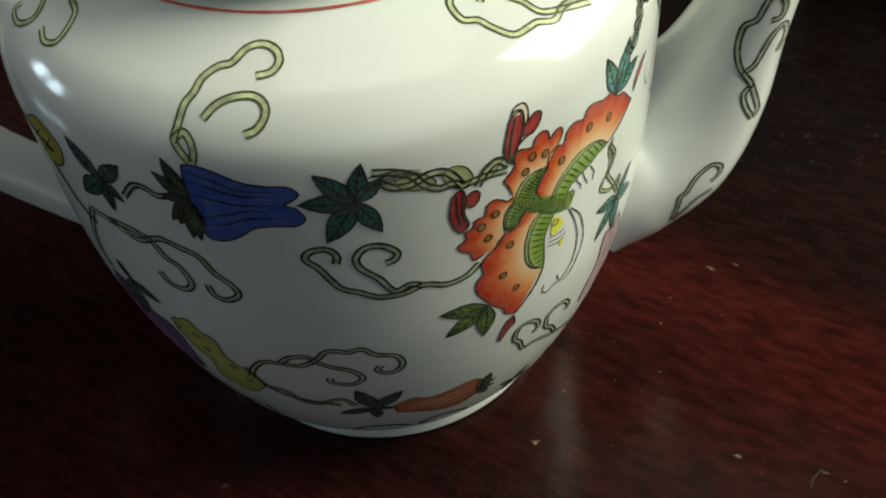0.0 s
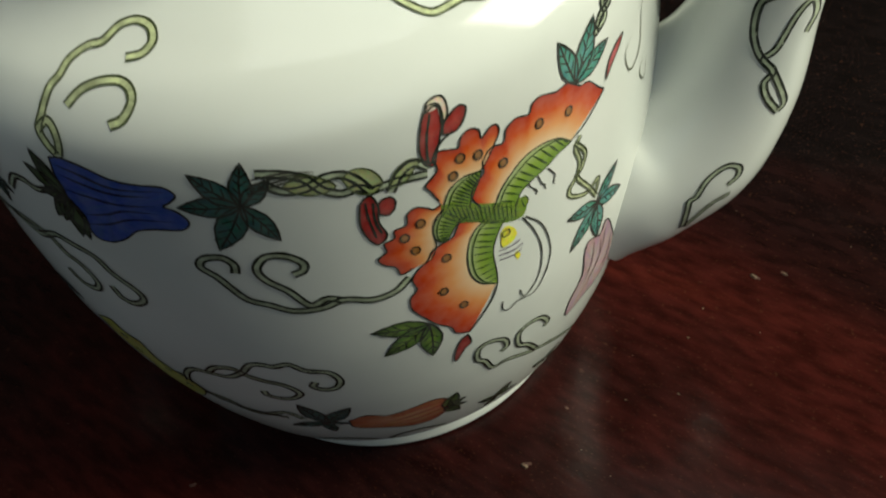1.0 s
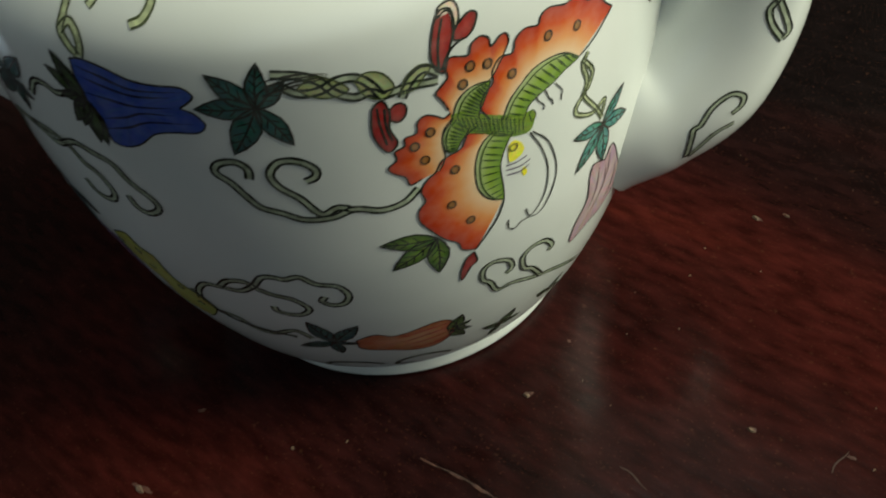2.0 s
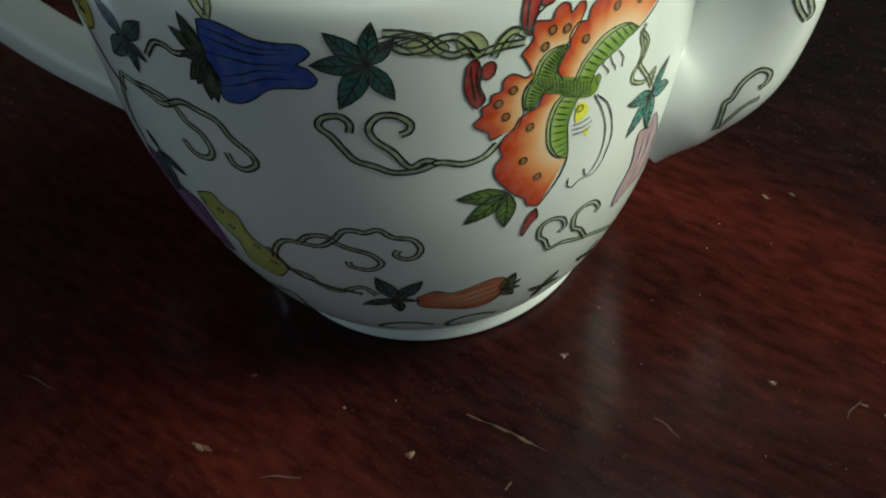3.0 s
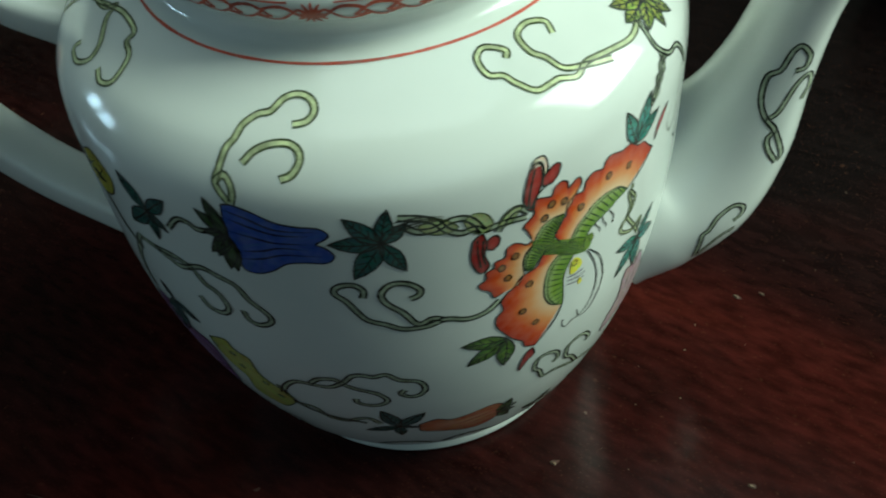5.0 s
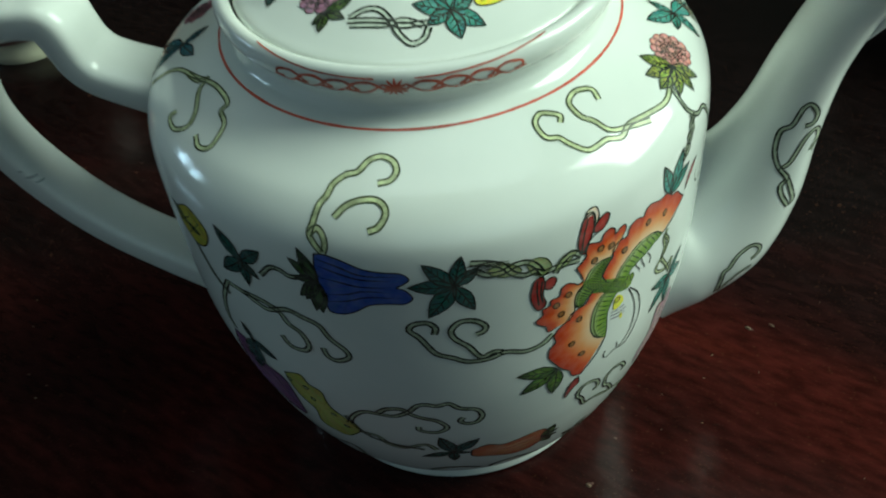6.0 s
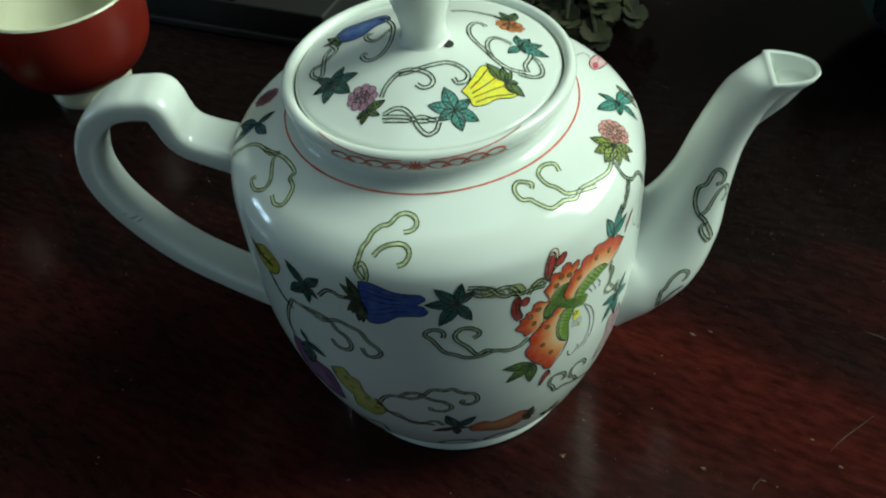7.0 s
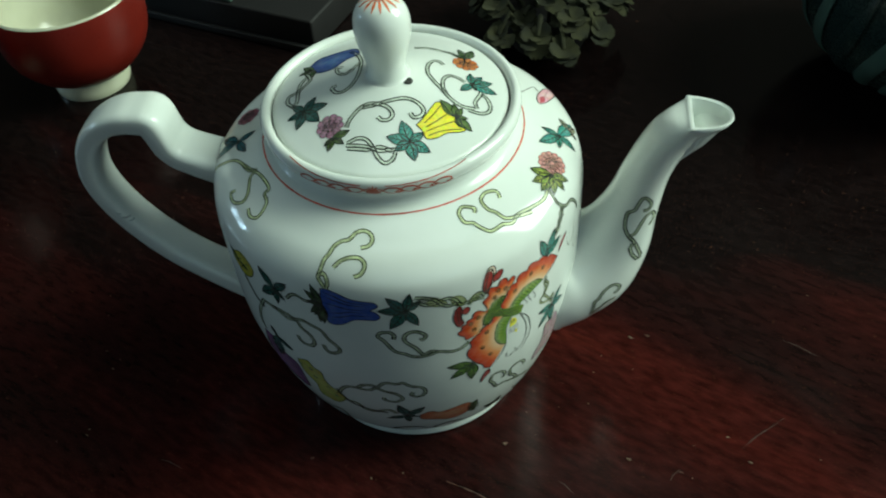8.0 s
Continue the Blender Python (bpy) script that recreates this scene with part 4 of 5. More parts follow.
fruit.shape([(-139.3, 100.9), (-134.7, 103.7), (-130.7, 102.8), (-128.6, 100.3), (-130.9, 95.8), (-135, 94), (-138.6, 95.6), (-140.4, 97.6)], (0.42, 0.38, 0.03), (0.6, 0.54, 0.05))
for k in ([(-137.7, 100.1), (-134, 99), (-131.7, 96.5)], [(-134.8, 102.9), (-131.5, 101.2), (-130.1, 98.9)], [(-139.3, 97.2), (-134, 101.5)], [(-136.9, 95.2), (-130.9, 101.5)]):
    fruit.line(k, 0.26, MOSS, 0.13)
fruit.finish("painted_fruit", teapot, "yellow scaly painted fruit")
fruit = Brush(on_body)
fruit.shape([(-118.9, 64.5), (-114.4, 66.7), (-113, 63.8), (-110.3, 62.5), (-110.2, 58.7), (-109.7, 55.6), (-107.6, 52.7), (-105.4, 50.6), (-105, 46.6), (-109.7, 40.4), (-113.4, 40.8), (-116, 43.2), (-115, 50.6), (-116.4, 53.7), (-117.9, 56.5), (-118.7, 60.7)], (0.42, 0.42, 0.09), (0.60, 0.58, 0.16))
for u, v in [(-118.3, 62.3), (-114.3, 61.7), (-113.8, 57), (-110, 52.4), (-108, 47.6)]:
    fruit.dot(u, v, 0.7, MOSS, OLIVE)
fruit.finish("painted_fruit", teapot, "yellow-green painted gourd")
flower = Brush(on_body)
flower.shape([(-132.9, 68.7), (-128, 68.2), (-125.2, 62.7), (-120.4, 60.7), (-119.7, 53.3), (-120.9, 43), (-125.7, 41), (-130.6, 45.1), (-136, 48.7), (-135.4, 59.1)], (0.16, 0.07, 0.18), (0.30, 0.16, 0.32))
for k in ([(-131.5, 65.7), (-129.1, 57.7), (-124.2, 53.4)], [(-129.9, 63.2), (-124.2, 59.3), (-121.7, 47.9)]):
    flower.line(k, 0.3, INK, 0.13)
flower.finish("painted_flower", teapot, "purple painted blossom")
fruit = Brush(on_body)
fruit.shape([(-79.9, 38.6), (-76, 40.7), (-72.7, 38.7), (-67.9, 39.9), (-64.4, 40.9), (-61.9, 40), (-60.4, 36.2), (-61.4, 32.6), (-64.5, 28.4), (-69.2, 28.1), (-74.3, 30.9), (-79.7, 33.7)], (0.44, 0.11, 0.035), (0.68, 0.34, 0.18))
for k in ([(-72.8, 37), (-66.8, 38.4), (-61.5, 38.7)], [(-72.3, 34.6), (-66.1, 36), (-61.1, 37.1)], [(-72, 32.2), (-65.4, 33.4), (-60.9, 35.2)], [(-71.2, 30), (-64.6, 30.2), (-61, 33.5)]):
    fruit.line(k, 0.5, (0.36, 0.02, 0.015), 0.13, taper=True)
fruit.finish("painted_fruit", teapot, "orange painted gourd with crimson stripes")
flower = Brush(on_body)
flower.shape([(-28.7, 62.3), (-26.7, 64.5), (-23.7, 58), (-21.2, 51.5), (-22.6, 48.1), (-25.9, 45.7), (-30.4, 45.5), (-35, 44.2), (-35.1, 49.1), (-33.4, 52.5), (-32.4, 55.6), (-32.8, 61.4), (-31.9, 64)], (0.46, 0.30, 0.33), (0.62, 0.48, 0.49))
for k in ([(-27.2, 63), (-27.1, 57.1), (-29.2, 51.3), (-33.2, 46.9)], [(-24.5, 58.1), (-23.9, 52.1), (-26.2, 47.9)], [(-30.2, 61.8), (-30.1, 55.6), (-31.9, 50)], [(-28.1, 60.4), (-27.6, 54.4), (-30.1, 50.5)]):
    flower.line(k, 0.34, (0.14, 0.07, 0.08), 0.13, taper=True)
flower.finish("painted_flower", teapot, "pale mauve painted gourd blossom")

# ring round the collar and the band of the neck
ring = Brush(on_body)
ring.ribbon([(a, 130.3) for a in range(-180, 181, 3)], 0.5, (0.52, 0.085, 0.05), 0.08)
ring.finish("painted_ring", teapot, "thin red painted ring")
ring = Brush(on_body)
ring.ribbon([(a, 11.0) for a in range(-180, 181, 3)], 0.35, (0.05, 0.045, 0.035), 0.08)
ring.ribbon([(a, 13.2) for a in range(-180, 181, 3)], 0.25, (0.06, 0.055, 0.04), 0.08)
ring.finish("painted_ring", teapot, "thin dark painted rings above the foot")
band = Brush(on_body)
RUST = (0.45, 0.09, 0.05)
NECK_U, NECK_S = (-88.6, 140.7)
for k in range(12):
    a = 2 * math.pi * k / 12
    band.line([(NECK_U, NECK_S), on_body.move(NECK_U, NECK_S, 2.6 * math.cos(a), 2.0 * math.sin(a))], 0.55, RUST, taper=True)
for sign in (-1, 1):
    for k in range(4):
        c = NECK_U + sign * (7.5 + 7 * k)
        s0 = NECK_S + 0.05 * k
        band.line([on_body.move(c, s0, -4.0 * sign, -0.6), on_body.move(c, s0, -1.0 * sign, 1.2), on_body.move(c, s0, 2.2 * sign, 0.8), on_body.move(c, s0, 2.6 * sign, -0.4), on_body.move(c, s0, 1.0 * sign, -0.5)], 0.5, RUST)
        band.line([on_body.move(c, s0, -3.2 * sign, 0.9), on_body.move(c, s0, 0.0, -1.1), on_body.move(c, s0, 3.4 * sign, -0.5)], 0.45, RUST)
    band.line([(NECK_U + sign * (5 + 4.5 * k), NECK_S + 1.9 + 0.03 * k * k) for k in range(9)], 0.3, RUST)
band.finish("painted_band", teapot, "rust-red painted floral band on the neck")

# the lid
tendril("painted_vine", on_lid, lid,
        [(-9.4, -20.6), (-8.6, -17.8), (-7, -15.2), (-5.2, -13.5), (-3, -12.8), (-0.1, -13.1), (2.5, -14.3), (3.7, -16.3), (2.9, -18), (1, -18.4), (-0.5, -17.3)],
        [(-5.5, -14.1), (-2.6, -13.5), (0.1, -12.5), (3.5, -11.2), (6.9, -10.2), (10.1, -10.9), (12.3, -13), (12, -15.3), (9.9, -16.4), (8.7, -15)], width=1.25, fill=LID_WASH)
tendril("painted_vine", on_lid, lid,
        [(-8.6, -26.4), (-5.1, -26.6), (-1.9, -27.1), (1.3, -28.1), (4.4, -27.6), (7.7, -27.1)],
        [(-8.3, -25.7), (-5.6, -24.3), (-3.1, -24.6), (-1, -26.7), (0.9, -29.8), (3.2, -31.8), (5.3, -30.7), (6, -28.2)],
        [(-8.1, -27.4), (-4.3, -27.7), (-1.5, -27.8), (1.5, -26.9), (5, -28)], width=1.2, fill=LID_WASH)
tendril("painted_vine", on_lid, lid,
        [(15.6, 9), (14.1, 10.6), (12.3, 9.7), (11.3, 6.2), (11.9, 2.2), (13.9, -0.7), (16.3, -3.2), (18.4, -5.6), (20.7, -7.4), (23.3, -8.4), (26.7, -8.1)],
        [(18.4, -5.6), (16.9, -2.7), (16.6, 0.9), (18, 3.6), (20.3, 3.8), (22.9, 2.7)],
        [(24.9, -9.2), (28.4, -9.3), (30.8, -7.7), (31, -4.7), (29.6, -1.9), (28, -1.1)], [(27.4, -7.8), (26.6, -5.2), (27.7, -1.7), (27.9, 0.5)], width=1.2, fill=LID_WASH)
tendril("painted_vine", on_lid, lid, [(5.6, 17.8), (8.8, 19.3), (12.3, 19.1), (15.4, 18.6), (18.1, 18.5)],
        [(-28.7, 9.2), (-25.2, 3.3), (-26.7, -0), (-28.7, -2.4), (-30.7, -3.3), (-30.6, -6.2), (-28.1, -8.9)], [(-26.7, 5.4), (-28.1, 1.9), (-27.8, -3.3), (-27.4, -7), (-28.4, -9)], width=1.25, fill=LID_WASH)
tendril("painted_vine", on_lid, lid, [(-15, 17.3), (-11.5, 12.6), (-9.2, 6.5), (-8.9, -0.7), (-10.3, -5), (-12.4, -6.9), (-14.8, -6.8), (-16.5, -4.5), (-15.1, -3.6)],
        [(-9.6, 6.6), (-11.6, 3), (-13.7, 1.3), (-16.2, 3.3), (-16.9, 6), (-15, 5.7)], width=1.2, fill=LID_WASH)
painted_leaf(on_lid, lid, (9.6, -24.5), [(6.5, -18.1), (2.8, -23.6), (5.6, -27.9), (11.8, -30.3), (15.8, -27), (13.3, -20.9)], TEAL, (0.14, 0.42, 0.34), 0.52)
painted_leaf(on_lid, lid, (-24.0, -12.0), [(-21.1, -6.7), (-16.6, -10.8), (-18, -17.1), (-25, -18.9), (-28.8, -14.4), (-28.5, -8.5)], PINE, (0.03, 0.13, 0.13), 0.46)
painted_leaf(on_lid, lid, (24.9, 2.5), [(23.9, 8), (27.5, 7.9), (30.9, 6.1), (32.7, 1.1), (26.6, -0), (22, -2)], TEAL, (0.12, 0.36, 0.30), 0.46)
painted_leaf(on_lid, lid, (-13.0, -23.7), [(-8.2, -21.5), (-9.3, -25.8), (-13.8, -28), (-15.2, -26.1)], MOSS, (0.16, 0.22, 0.05), 0.45)
painted_leaf(on_lid, lid, (22.2, 17.0), [(17, 17.7), (18.6, 22.7), (23, 24)], MOSS, MOSS, 0.4)
bell = Brush(on_lid)
bell.leaf((21.8, -13.1), [(16.6, -8.1), (20.7, -8.4), (23.2, -9.2), (25.1, -12.7), (26.7, -17), (23.4, -16.6)], MOSS, (0.14, 0.2, 0.04), 0.45, False)
bell.shape([(10.9, -18.8), (12.4, -16.4), (13.7, -13.6), (15.5, -9.6), (17.5, -9.5), (20, -12.3), (22.6, -14.3), (24.9, -16.7), (23.4, -18.2), (19.9, -19.5), (17.2, -21.8), (14.2, -22.7), (12.9, -20.5)], YELLOW, (0.88, 0.80, 0.06), centre=(17.6, -16.4))
for rib in ([(13.1, -17.7), (15.2, -14.4), (17, -10.4)], [(13.7, -19), (16.7, -15.9), (19.4, -12.5)], [(14, -20.3), (17.9, -17.4), (22, -14.4)], [(14.7, -21.6), (18.5, -19.1), (23.8, -17)]):
    bell.line(rib, 0.35, (0.12, 0.10, 0.01), 0.14)
bell.finish("painted_bell", lid, "bright yellow painted bellflower")
flower = Brush(on_lid)
flower.blossom(*(-14.5, -19.5), 4.3, 9, MAUVE, (0.55, 0.30, 0.42), 3)
flower.finish("painted_flower", lid, "purple painted peony")
flower = Brush(on_lid)
flower.blossom(*(21.9, 13.4), 4.2, 9, (0.62, 0.13, 0.02), (0.80, 0.30, 0.06), 3)
flower.finish("painted_flower", lid, "orange painted flower")
fruit = Brush(on_lid)
fruit.shape([(-27.6, 10.9), (-25.3, 16.2), (-20.5, 18.2), (-14, 19.5), (-11.3, 13.6), (-14.9, 10.6), (-18.3, 6.1), (-23.3, 6)], NAVY, (0.08, 0.16, 0.4))
fruit.finish("painted_gourd", lid, "blue painted gourd blossom")
painted_leaf(on_lid, lid, (-25.5, 8.8), [(-30.1, 7.7), (-29.6, 12.2), (-24.6, 4.4)], MOSS, MOSS, 0.45)
vent = Brush(on_lid)
VENT_U, VENT_V = (6.5, -3.5)
vent.dot(VENT_U, VENT_V, 1.6, (0.02, 0.02, 0.015), (0.01, 0.01, 0.01), 1.0, 0.1)
vent.finish("steam_hole", lid, "small dark steam hole")
on_knob = FlatChart(profile_of(KNOB[5:], 8))
star = Brush(on_knob)
star.dot(0, 0, 2.2, (0.6, 0.2, 0.1), (0.6, 0.15, 0.06))
for k in range(14):
    a = 2 * math.pi * k / 14
    star.line([(1.6 * math.cos(a), 1.6 * math.sin(a)), (6.0 * math.cos(a), 6.0 * math.sin(a))], 0.8, (0.62, 0.14, 0.04), 0.08, taper=True)
star.finish("painted_star", lid, "orange painted sunburst")

# vines on the spout
tendril("painted_vine", on_spout, spout,
        [(79.5, 89.4), (81.4, 89.8), (81.7, 92.3), (79.8, 94.7), (78.3, 93.5), (76.9, 89.9), (74.8, 88.3), (74.2, 84), (75.3, 80.1), (77.8, 76.7), (76.7, 74.8), (77.4, 72), (79.5, 68.3)],
        [(79.5, 68.3), (80.4, 69.8), (78, 76.3), (76.2, 79.1), (78, 80.8), (80.4, 86.1), (82.5, 87.7), (83.4, 84.7), (82.2, 81.7)], width=1.15, fill=SAGE)
tendril("painted_vine", on_spout, spout,
        [(72.7, 55.7), (74.3, 56.9), (74.3, 59), (72.1, 60.2), (69.3, 58.4), (67.6, 55.2), (66.5, 54.5), (66.2, 51.8), (65.6, 46.8)],
        [(73.4, 52.9), (70.4, 52), (67.9, 49.2), (65.8, 46.6)], width=1.1, fill=SAGE)

# worn spots in the glaze of the handle
on_handle = SideChart(handle)
for u, v, size in ((-98.6, 74.6, 1.0), (-97.2, 73.0, 0.7), (-100.4, 76.6, 0.55)):
    spot = Brush(on_handle)
    spot.shape([(u + size * c * random.Random(k).uniform(0.7, 1.2), v + 0.45 * size * d) for k, (c, d) in enumerate(((-1.3, 0.6), (-0.3, 0.9), (0.8, 0.2), (1.4, -0.7), (0.2, -0.9), (-0.9, -0.2)))], (0.45, 0.50, 0.47), (0.34, 0.38, 0.36), ink=None)
    spot.finish("worn_spot", handle, "small grey worn spot")

# ---- things behind the teapot ----
CUP_FOOT = [(0, 5.5), (17.0, 5.5), (18.0, 0.0), (20.0, 0.0), (20.6, 3.0), (20.0, 9.0), (20.2, 11.0)]
CUP_WALL = [(20.2, 10.0), (26.0, 13.0), (33.0, 20.0), (37.6, 29.0), (39.4, 40.0), (39.6, 50.0), (39.2, 56.6)]
CUP_INNER = [(39.2, 56.6), (38.4, 57.4), (37.4, 56.4), (37.2, 48.0), (36.2, 36.0), (32.0, 24.0), (24.0, 16.5), (12.0, 13.2), (0.0, 12.6)]


def build_cup(x, y):
    cup = new("tea_cup")
    cup.location = (x, y, 0)
    tagged(cup, "red glazed teacup with cream inside on a cream foot", "cup", "red teacups on the table")
    part("foot", revolve(profile_of(CUP_FOOT[:4], 1) + profile_of(CUP_FOOT[3:], 4)[1:], 72), cream_glaze, cup, "cream unglazed foot ring")
    part("wall", revolve(profile_of(CUP_WALL, 6), 96), red_glaze, cup, "matt red outer wall")
    part("lining", revolve(profile_of(CUP_INNER, 6), 96), cream_glaze, cup, "cream glazed inside and rim")
    return cup


first_cup = build_cup(-0.205, 0.173)
copy_thing(first_cup, pose(-0.260, 0.104, 0, 0, 0, 40))


def leaf_mesh(bm, m, size):
    """A thick spoon-shaped leaf with a notched tip, growing along y."""
    rows = []
    for i in range(7):
        t = i / 6
        half = size * (0.10 + 0.42 * math.sin(math.pi * min(1.0, t * 0.92) ** 1.35))
        rise = size * (0.10 * t + 0.22 * t * t - 0.30 * t ** 3)
        row = []
        for k in range(7):
            w = -1 + k / 3
            notch = size * 0.07 * (math.cos(w * 9) - 1) * (t ** 6)
            row.append((Vector((w * half, size * t + notch, rise - size * 0.10 * (1 - w * w) * math.sin(math.pi * t))), size * 0.035 * (1 - 0.8 * w * w) * (1.1 - t)))
        rows.append(row)
    top = [[bm.verts.new(m @ (p + Vector((0, 0, h)))) for p, h in row] for row in rows]
    low = [[bm.verts.new(m @ (p - Vector((0, 0, h + 0.0002)))) for p, h in row] for row in rows]
    for i in range(6):
        for k in range(6):
            bm.faces.new((top[i][k], top[i][k + 1], top[i + 1][k + 1], top[i + 1][k]))
            bm.faces.new((low[i][k], low[i + 1][k], low[i + 1][k + 1], low[i][k + 1]))
    for i in range(6):
        bm.faces.new((top[i][0], top[i + 1][0], low[i + 1][0], low[i][0]))
        bm.faces.new((top[i][6], low[i][6], low[i + 1][6], top[i + 1][6]))
    for k in range(6):
        bm.faces.new((top[6][k], top[6][k + 1], low[6][k + 1], low[6][k]))
        bm.faces.new((top[0][k], low[0][k], low[0][k + 1], top[0][k + 1]))


def build_plant(x, y):
    plant = new("potted_plant")
    plant.location = (x, y, 0)
    tagged(plant, "dull olive leafy plant spilling over a dark clay pot", "plant")
    part("pot", revolve(profile_of([(0, 0.5), (18, 0), (20, 1), (24, 10), (27, 19), (28, 20.5), (26.5, 21.5), (24.5, 20), (23, 18), (0, 17)], 3), 64), clay, plant)
    rnd = random.Random(5)
    for cluster in range(24):
        a = cluster * 2.4
        r = 0.008 + 0.034 * math.sqrt(cluster / 24)
        z = 0.040 - 0.60 * (r - 0.01) + rnd.uniform(-0.004, 0.004)
        lean = Euler((radians(-rnd.uniform(10, 40) * r / 0.03), 0, a - math.pi / 2)).to_matrix().to_4x4()
        heart = Matrix.Translation((r * math.cos(a), r * math.sin(a), z)) @ lean
        for k in range(9):
            bm = bmesh.new()
            tilt = 62 - 6.5 * k + rnd.uniform(-9, 9)
            turn = Euler((radians(tilt - 30), 0, k * 2.4 + rnd.uniform(-0.3, 0.3)), "XYZ").to_matrix().to_4x4()
            leaf_mesh(bm, heart @ turn, rnd.uniform(0.008, 0.012) * (0.75 + 0.04 * k))
            part("leaf", bm, leaf_green, plant, angle=70)
    for k in range(24):
        a = k * 2.4
        r = 0.008 + 0.034 * math.sqrt(k / 24)
        bm, _ = sweep([Vector((0.5 * r * math.cos(a), 0.5 * r * math.sin(a), 0.014)), Vector((0.8 * r * math.cos(a), 0.8 * r * math.sin(a), 0.032)), Vector((r * math.cos(a), r * math.sin(a), 0.040 - 0.60 * (r - 0.01)))],
                      [0.0016, 0.0014, 0.0010], [0.0016, 0.0014, 0.0010], Vector((-math.sin(a), math.cos(a), 0)), 8)
        part("stem", bm, leaf_green, plant)
    return plant


build_plant(0.044, 0.220)


def build_jar(x, y):
    jar = new("leaf_jar")
    jar.location = (x, y, 0)
    tagged(jar, "dark teal glazed round jar with raised pale leaf ribs", "jar")
    part("wall", revolve(profile_of([(0, 1.2), (24, 1.0), (27, 0), (30, 0.5), (33, 4), (46, 12), (58, 25), (66, 42), (69, 60), (66, 78), (56, 90), (53, 92), (51, 90), (60, 78), (65, 60), (62, 42), (54, 28), (42, 16), (28, 8), (0, 6)], 5), 96), teal_glaze, jar)
    for k in range(22):
        a = 2 * math.pi * k / 22
        path = [Vector((r * MM * math.cos(a + tw), r * MM * math.sin(a + tw), z * MM)) for r, z, tw in ((34, 4.6, 0.0), (46.5, 12, 0.10), (58.4, 25, 0.22), (66.4, 42, 0.36), (69.3, 60, 0.46), (66.3, 78, 0.54))]
        path = [Vector(p) for p in spline(path, 4)]
        n = len(path)
        width = [0.0016 + 0.0034 * math.sin(math.pi * (i + 0.5) / n) for i in range(n)]
        bm, _ = sweep(path, width, [0.0012] * n, Vector((-math.sin(a + 0.2), math.cos(a + 0.2), 0)), 10)
        part("rib", bm, box_paint if k % 3 else teal_glaze, jar)
    return jar


build_jar(0.236, 0.199)

carton = new("painted_box")
carton.location = (-0.1455, 0.2595, 0)
carton.rotation_euler = (0, 0, radians(-18))
tagged(carton, "low dark lacquered box with a pale green panel in its top", "box")
part("body", box(-0.075, 0.075, -0.035, 0.035, 0.0, 0.0196, 0.0015), dark_lacquer, carton)
part("panel", box(-0.071, 0.0215, -0.0335, 0.031, 0.0197, 0.0216, 0.0006), box_paint, carton, "pale green painted panel")
for y0, y1 in ((-0.0385, -0.0352), (0.0352, 0.0385)):
    part("plinth", box(-0.078, 0.078, y0, y1, 0.0, 0.0045, 0.001), dark_lacquer, carton)

# grit and lacquer chips on the table
grit = bmesh.new()
rnd = random.Random(11)
spots = [(0.037, -0.042, 1.1), (0.084, 0.011, 1.3), (0.091, 0.012, 0.8), (0.082, -0.045, 1.0), (0.007, -0.070, 1.4), (-0.040, -0.073, 1.5), (-0.010, -0.060, 0.7), (0.125, -0.043, 1.1), (0.118, -0.033, 0.9)]
for k in range(110):
    spots.append((rnd.uniform(-0.22, 0.24), rnd.uniform(-0.11, 0.12), rnd.uniform(0.15, 0.5)))
for x, y, size in spots:
    size *= 0.75
    if math.hypot(x, y) < 0.043:
        continue
    m = pose(x, y, 0.0002, 0, 0, rnd.uniform(0, 360))
    ring = [m @ Vector((size * 0.0011 * (0.7 + 0.6 * rnd.random()) * math.cos(a), size * 0.0006 * (0.7 + 0.6 * rnd.random()) * math.sin(a), 0)) for a in np.linspace(0, 2 * math.pi, 7)[:-1]]
    low = [grit.verts.new(p - Vector((0, 0, 0.0002))) for p in ring]
    high = [grit.verts.new(p * 0.3 + (m.translation * 0.7) + (p - m.translation) * 0.3 + Vector((0, 0, 0.00025 * size))) for p in ring]
    join(grit, low, high)
    grit.faces.new(high)
tagged(part("grit", grit, dust_grit), "pale grit and lacquer chips scattered on the table", "grit", kind="stuff")

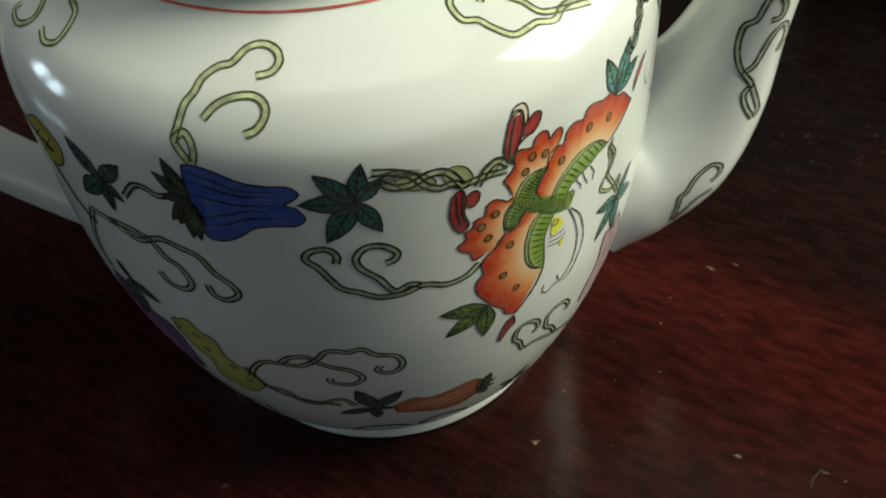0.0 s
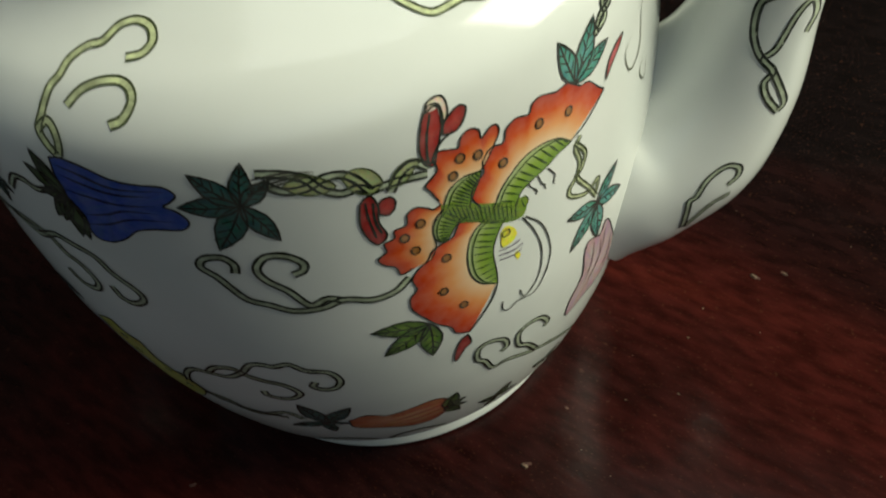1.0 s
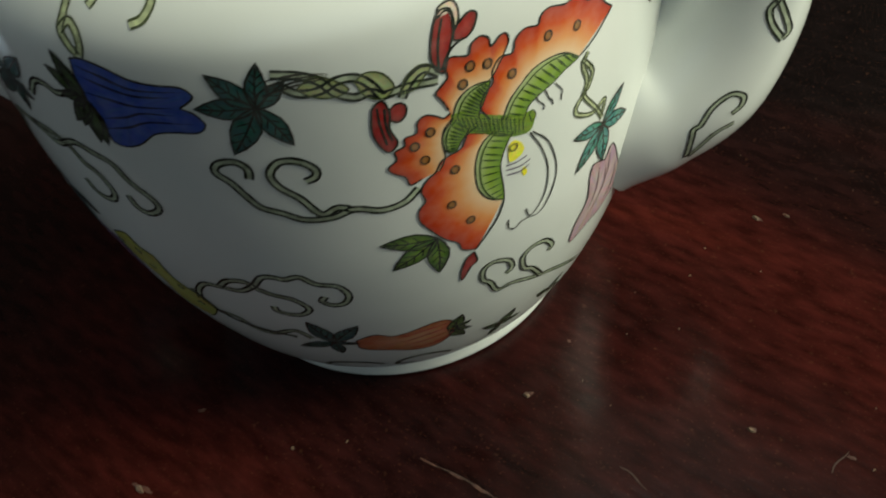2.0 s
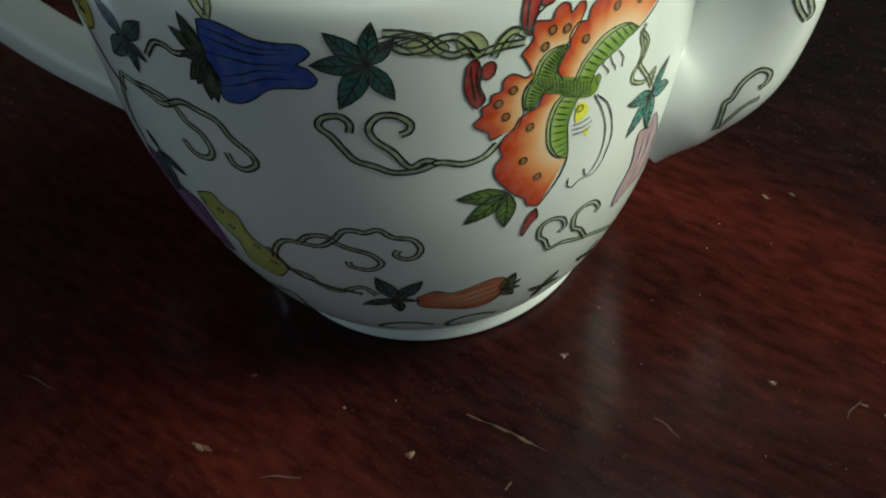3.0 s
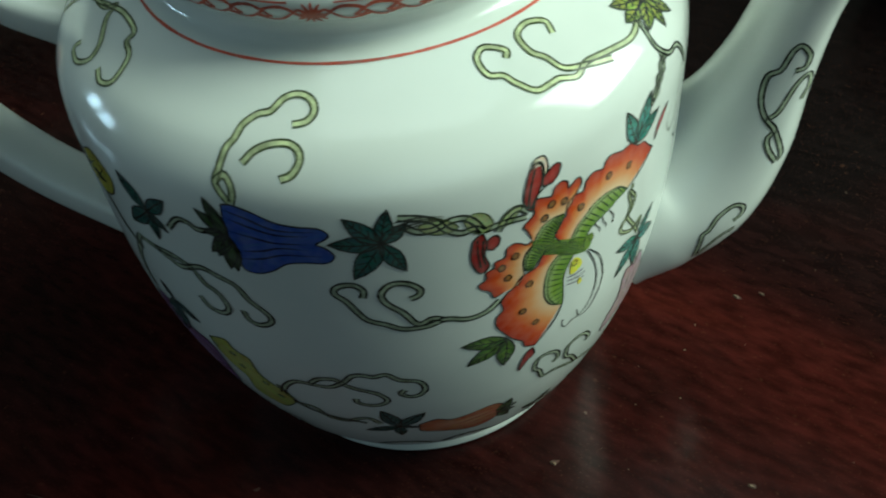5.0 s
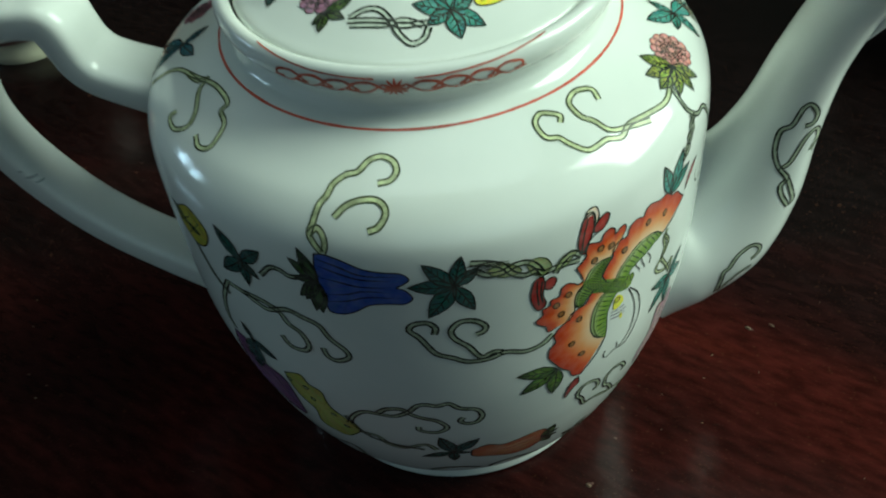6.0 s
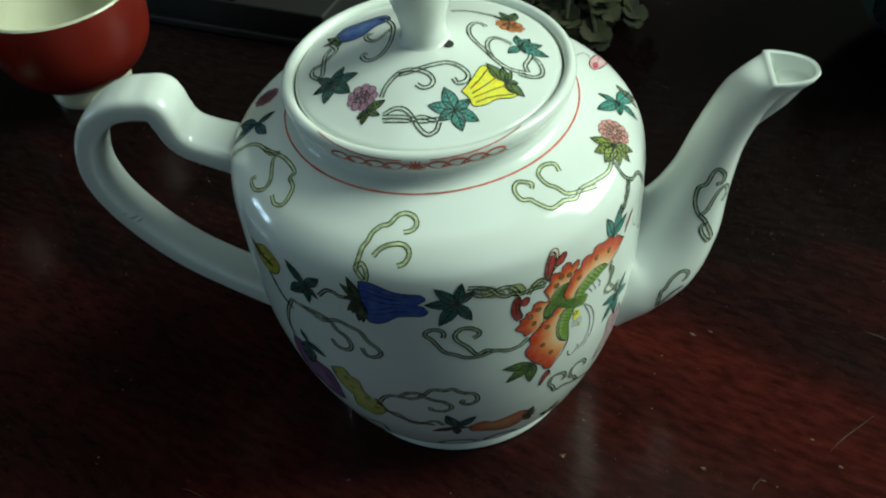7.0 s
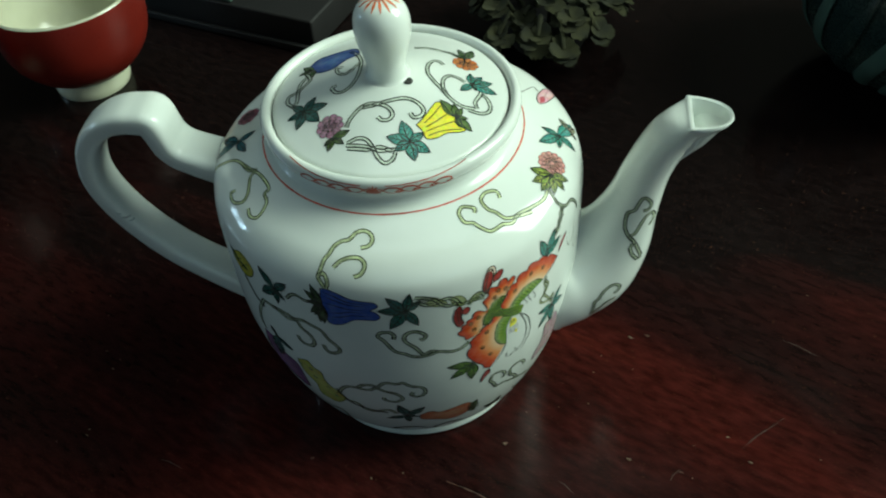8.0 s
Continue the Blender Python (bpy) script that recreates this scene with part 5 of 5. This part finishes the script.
# chipped places where the lacquer shows the wood
bare_wood = make_plain("bare_wood", (0.10, 0.036, 0.020), (0.045, 0.014, 0.010), 0.7, 900)
worn = bmesh.new()
for x, y, turn, long, wide in ((-0.0398, -0.0726, -14, 0.0062, 0.0012), (0.0066, -0.0699, 30, 0.0022, 0.0013), (0.0375, -0.0415, 5, 0.0024, 0.0011), (-0.0331, -0.0536, 10, 0.0020, 0.0011), (0.0444, -0.0276, -30, 0.0014, 0.0007),
                               (0.0844, 0.0108, -25, 0.0026, 0.0009), (0.0906, 0.0125, 0, 0.0013, 0.0010), (0.0823, -0.0449, -10, 0.0020, 0.0010), (0.1003, -0.0488, -15, 0.0022, 0.0009), (0.0283, -0.0748, 60, 0.0030, 0.0006), (0.019, -0.0596, -20, 0.0060, 0.0005), (0.0255, -0.0620, -24, 0.0035, 0.0006), (0.0305, -0.0640, -24, 0.0048, 0.0008)):
    m = pose(x, y, 0.0, 0, 0, turn)
    ring = []
    for k in range(14):
        t = 2 * math.pi * k / 14
        f = rnd.uniform(0.55, 1.15)
        ring.append(m @ Vector((0.5 * long * f * math.cos(t), 0.5 * wide * f * math.sin(t), 0.00006)))
    rim = [worn.verts.new(p) for p in ring]
    mid = [worn.verts.new(m.translation + (p - m.translation) * 0.6 + Vector((0, 0, 0.00006))) for p in ring]
    join(worn, rim, mid)
    worn.faces.new(mid)
tagged(part("worn_lacquer", worn, bare_wood), "small orange-brown chips worn into the table lacquer", "chips", kind="stuff")

# fine scratches in the lacquer
scratches = bmesh.new()
for x, y, turn, long in ((0.028, -0.063, -20, 0.016), (0.131, -0.030, 42, 0.022), (0.060, -0.058, -35, 0.007), (-0.020, -0.078, 10, 0.009), (0.098, -0.050, 60, 0.006), (0.150, 0.010, -28, 0.014), (-0.085, -0.060, -15, 0.010)):
    m = pose(x, y, 0.0001, 0, 0, turn)
    rows = []
    for k in range(9):
        t = k / 8
        w = 0.00016 * math.sin(math.pi * (0.08 + 0.84 * t)) * (0.7 + 0.6 * rnd.random())
        rows.append([scratches.verts.new(m @ Vector((long * (t - 0.5), sign * w + 0.0004 * math.sin(5 * t), 0.0))) for sign in (-1, 1)])
    for a, b in zip(rows, rows[1:]):
        scratches.faces.new((a[0], b[0], b[1], a[1]))
tagged(part("scratches", scratches, dull_scratch), "fine pale scratches in the table lacquer", "scratches", kind="stuff")
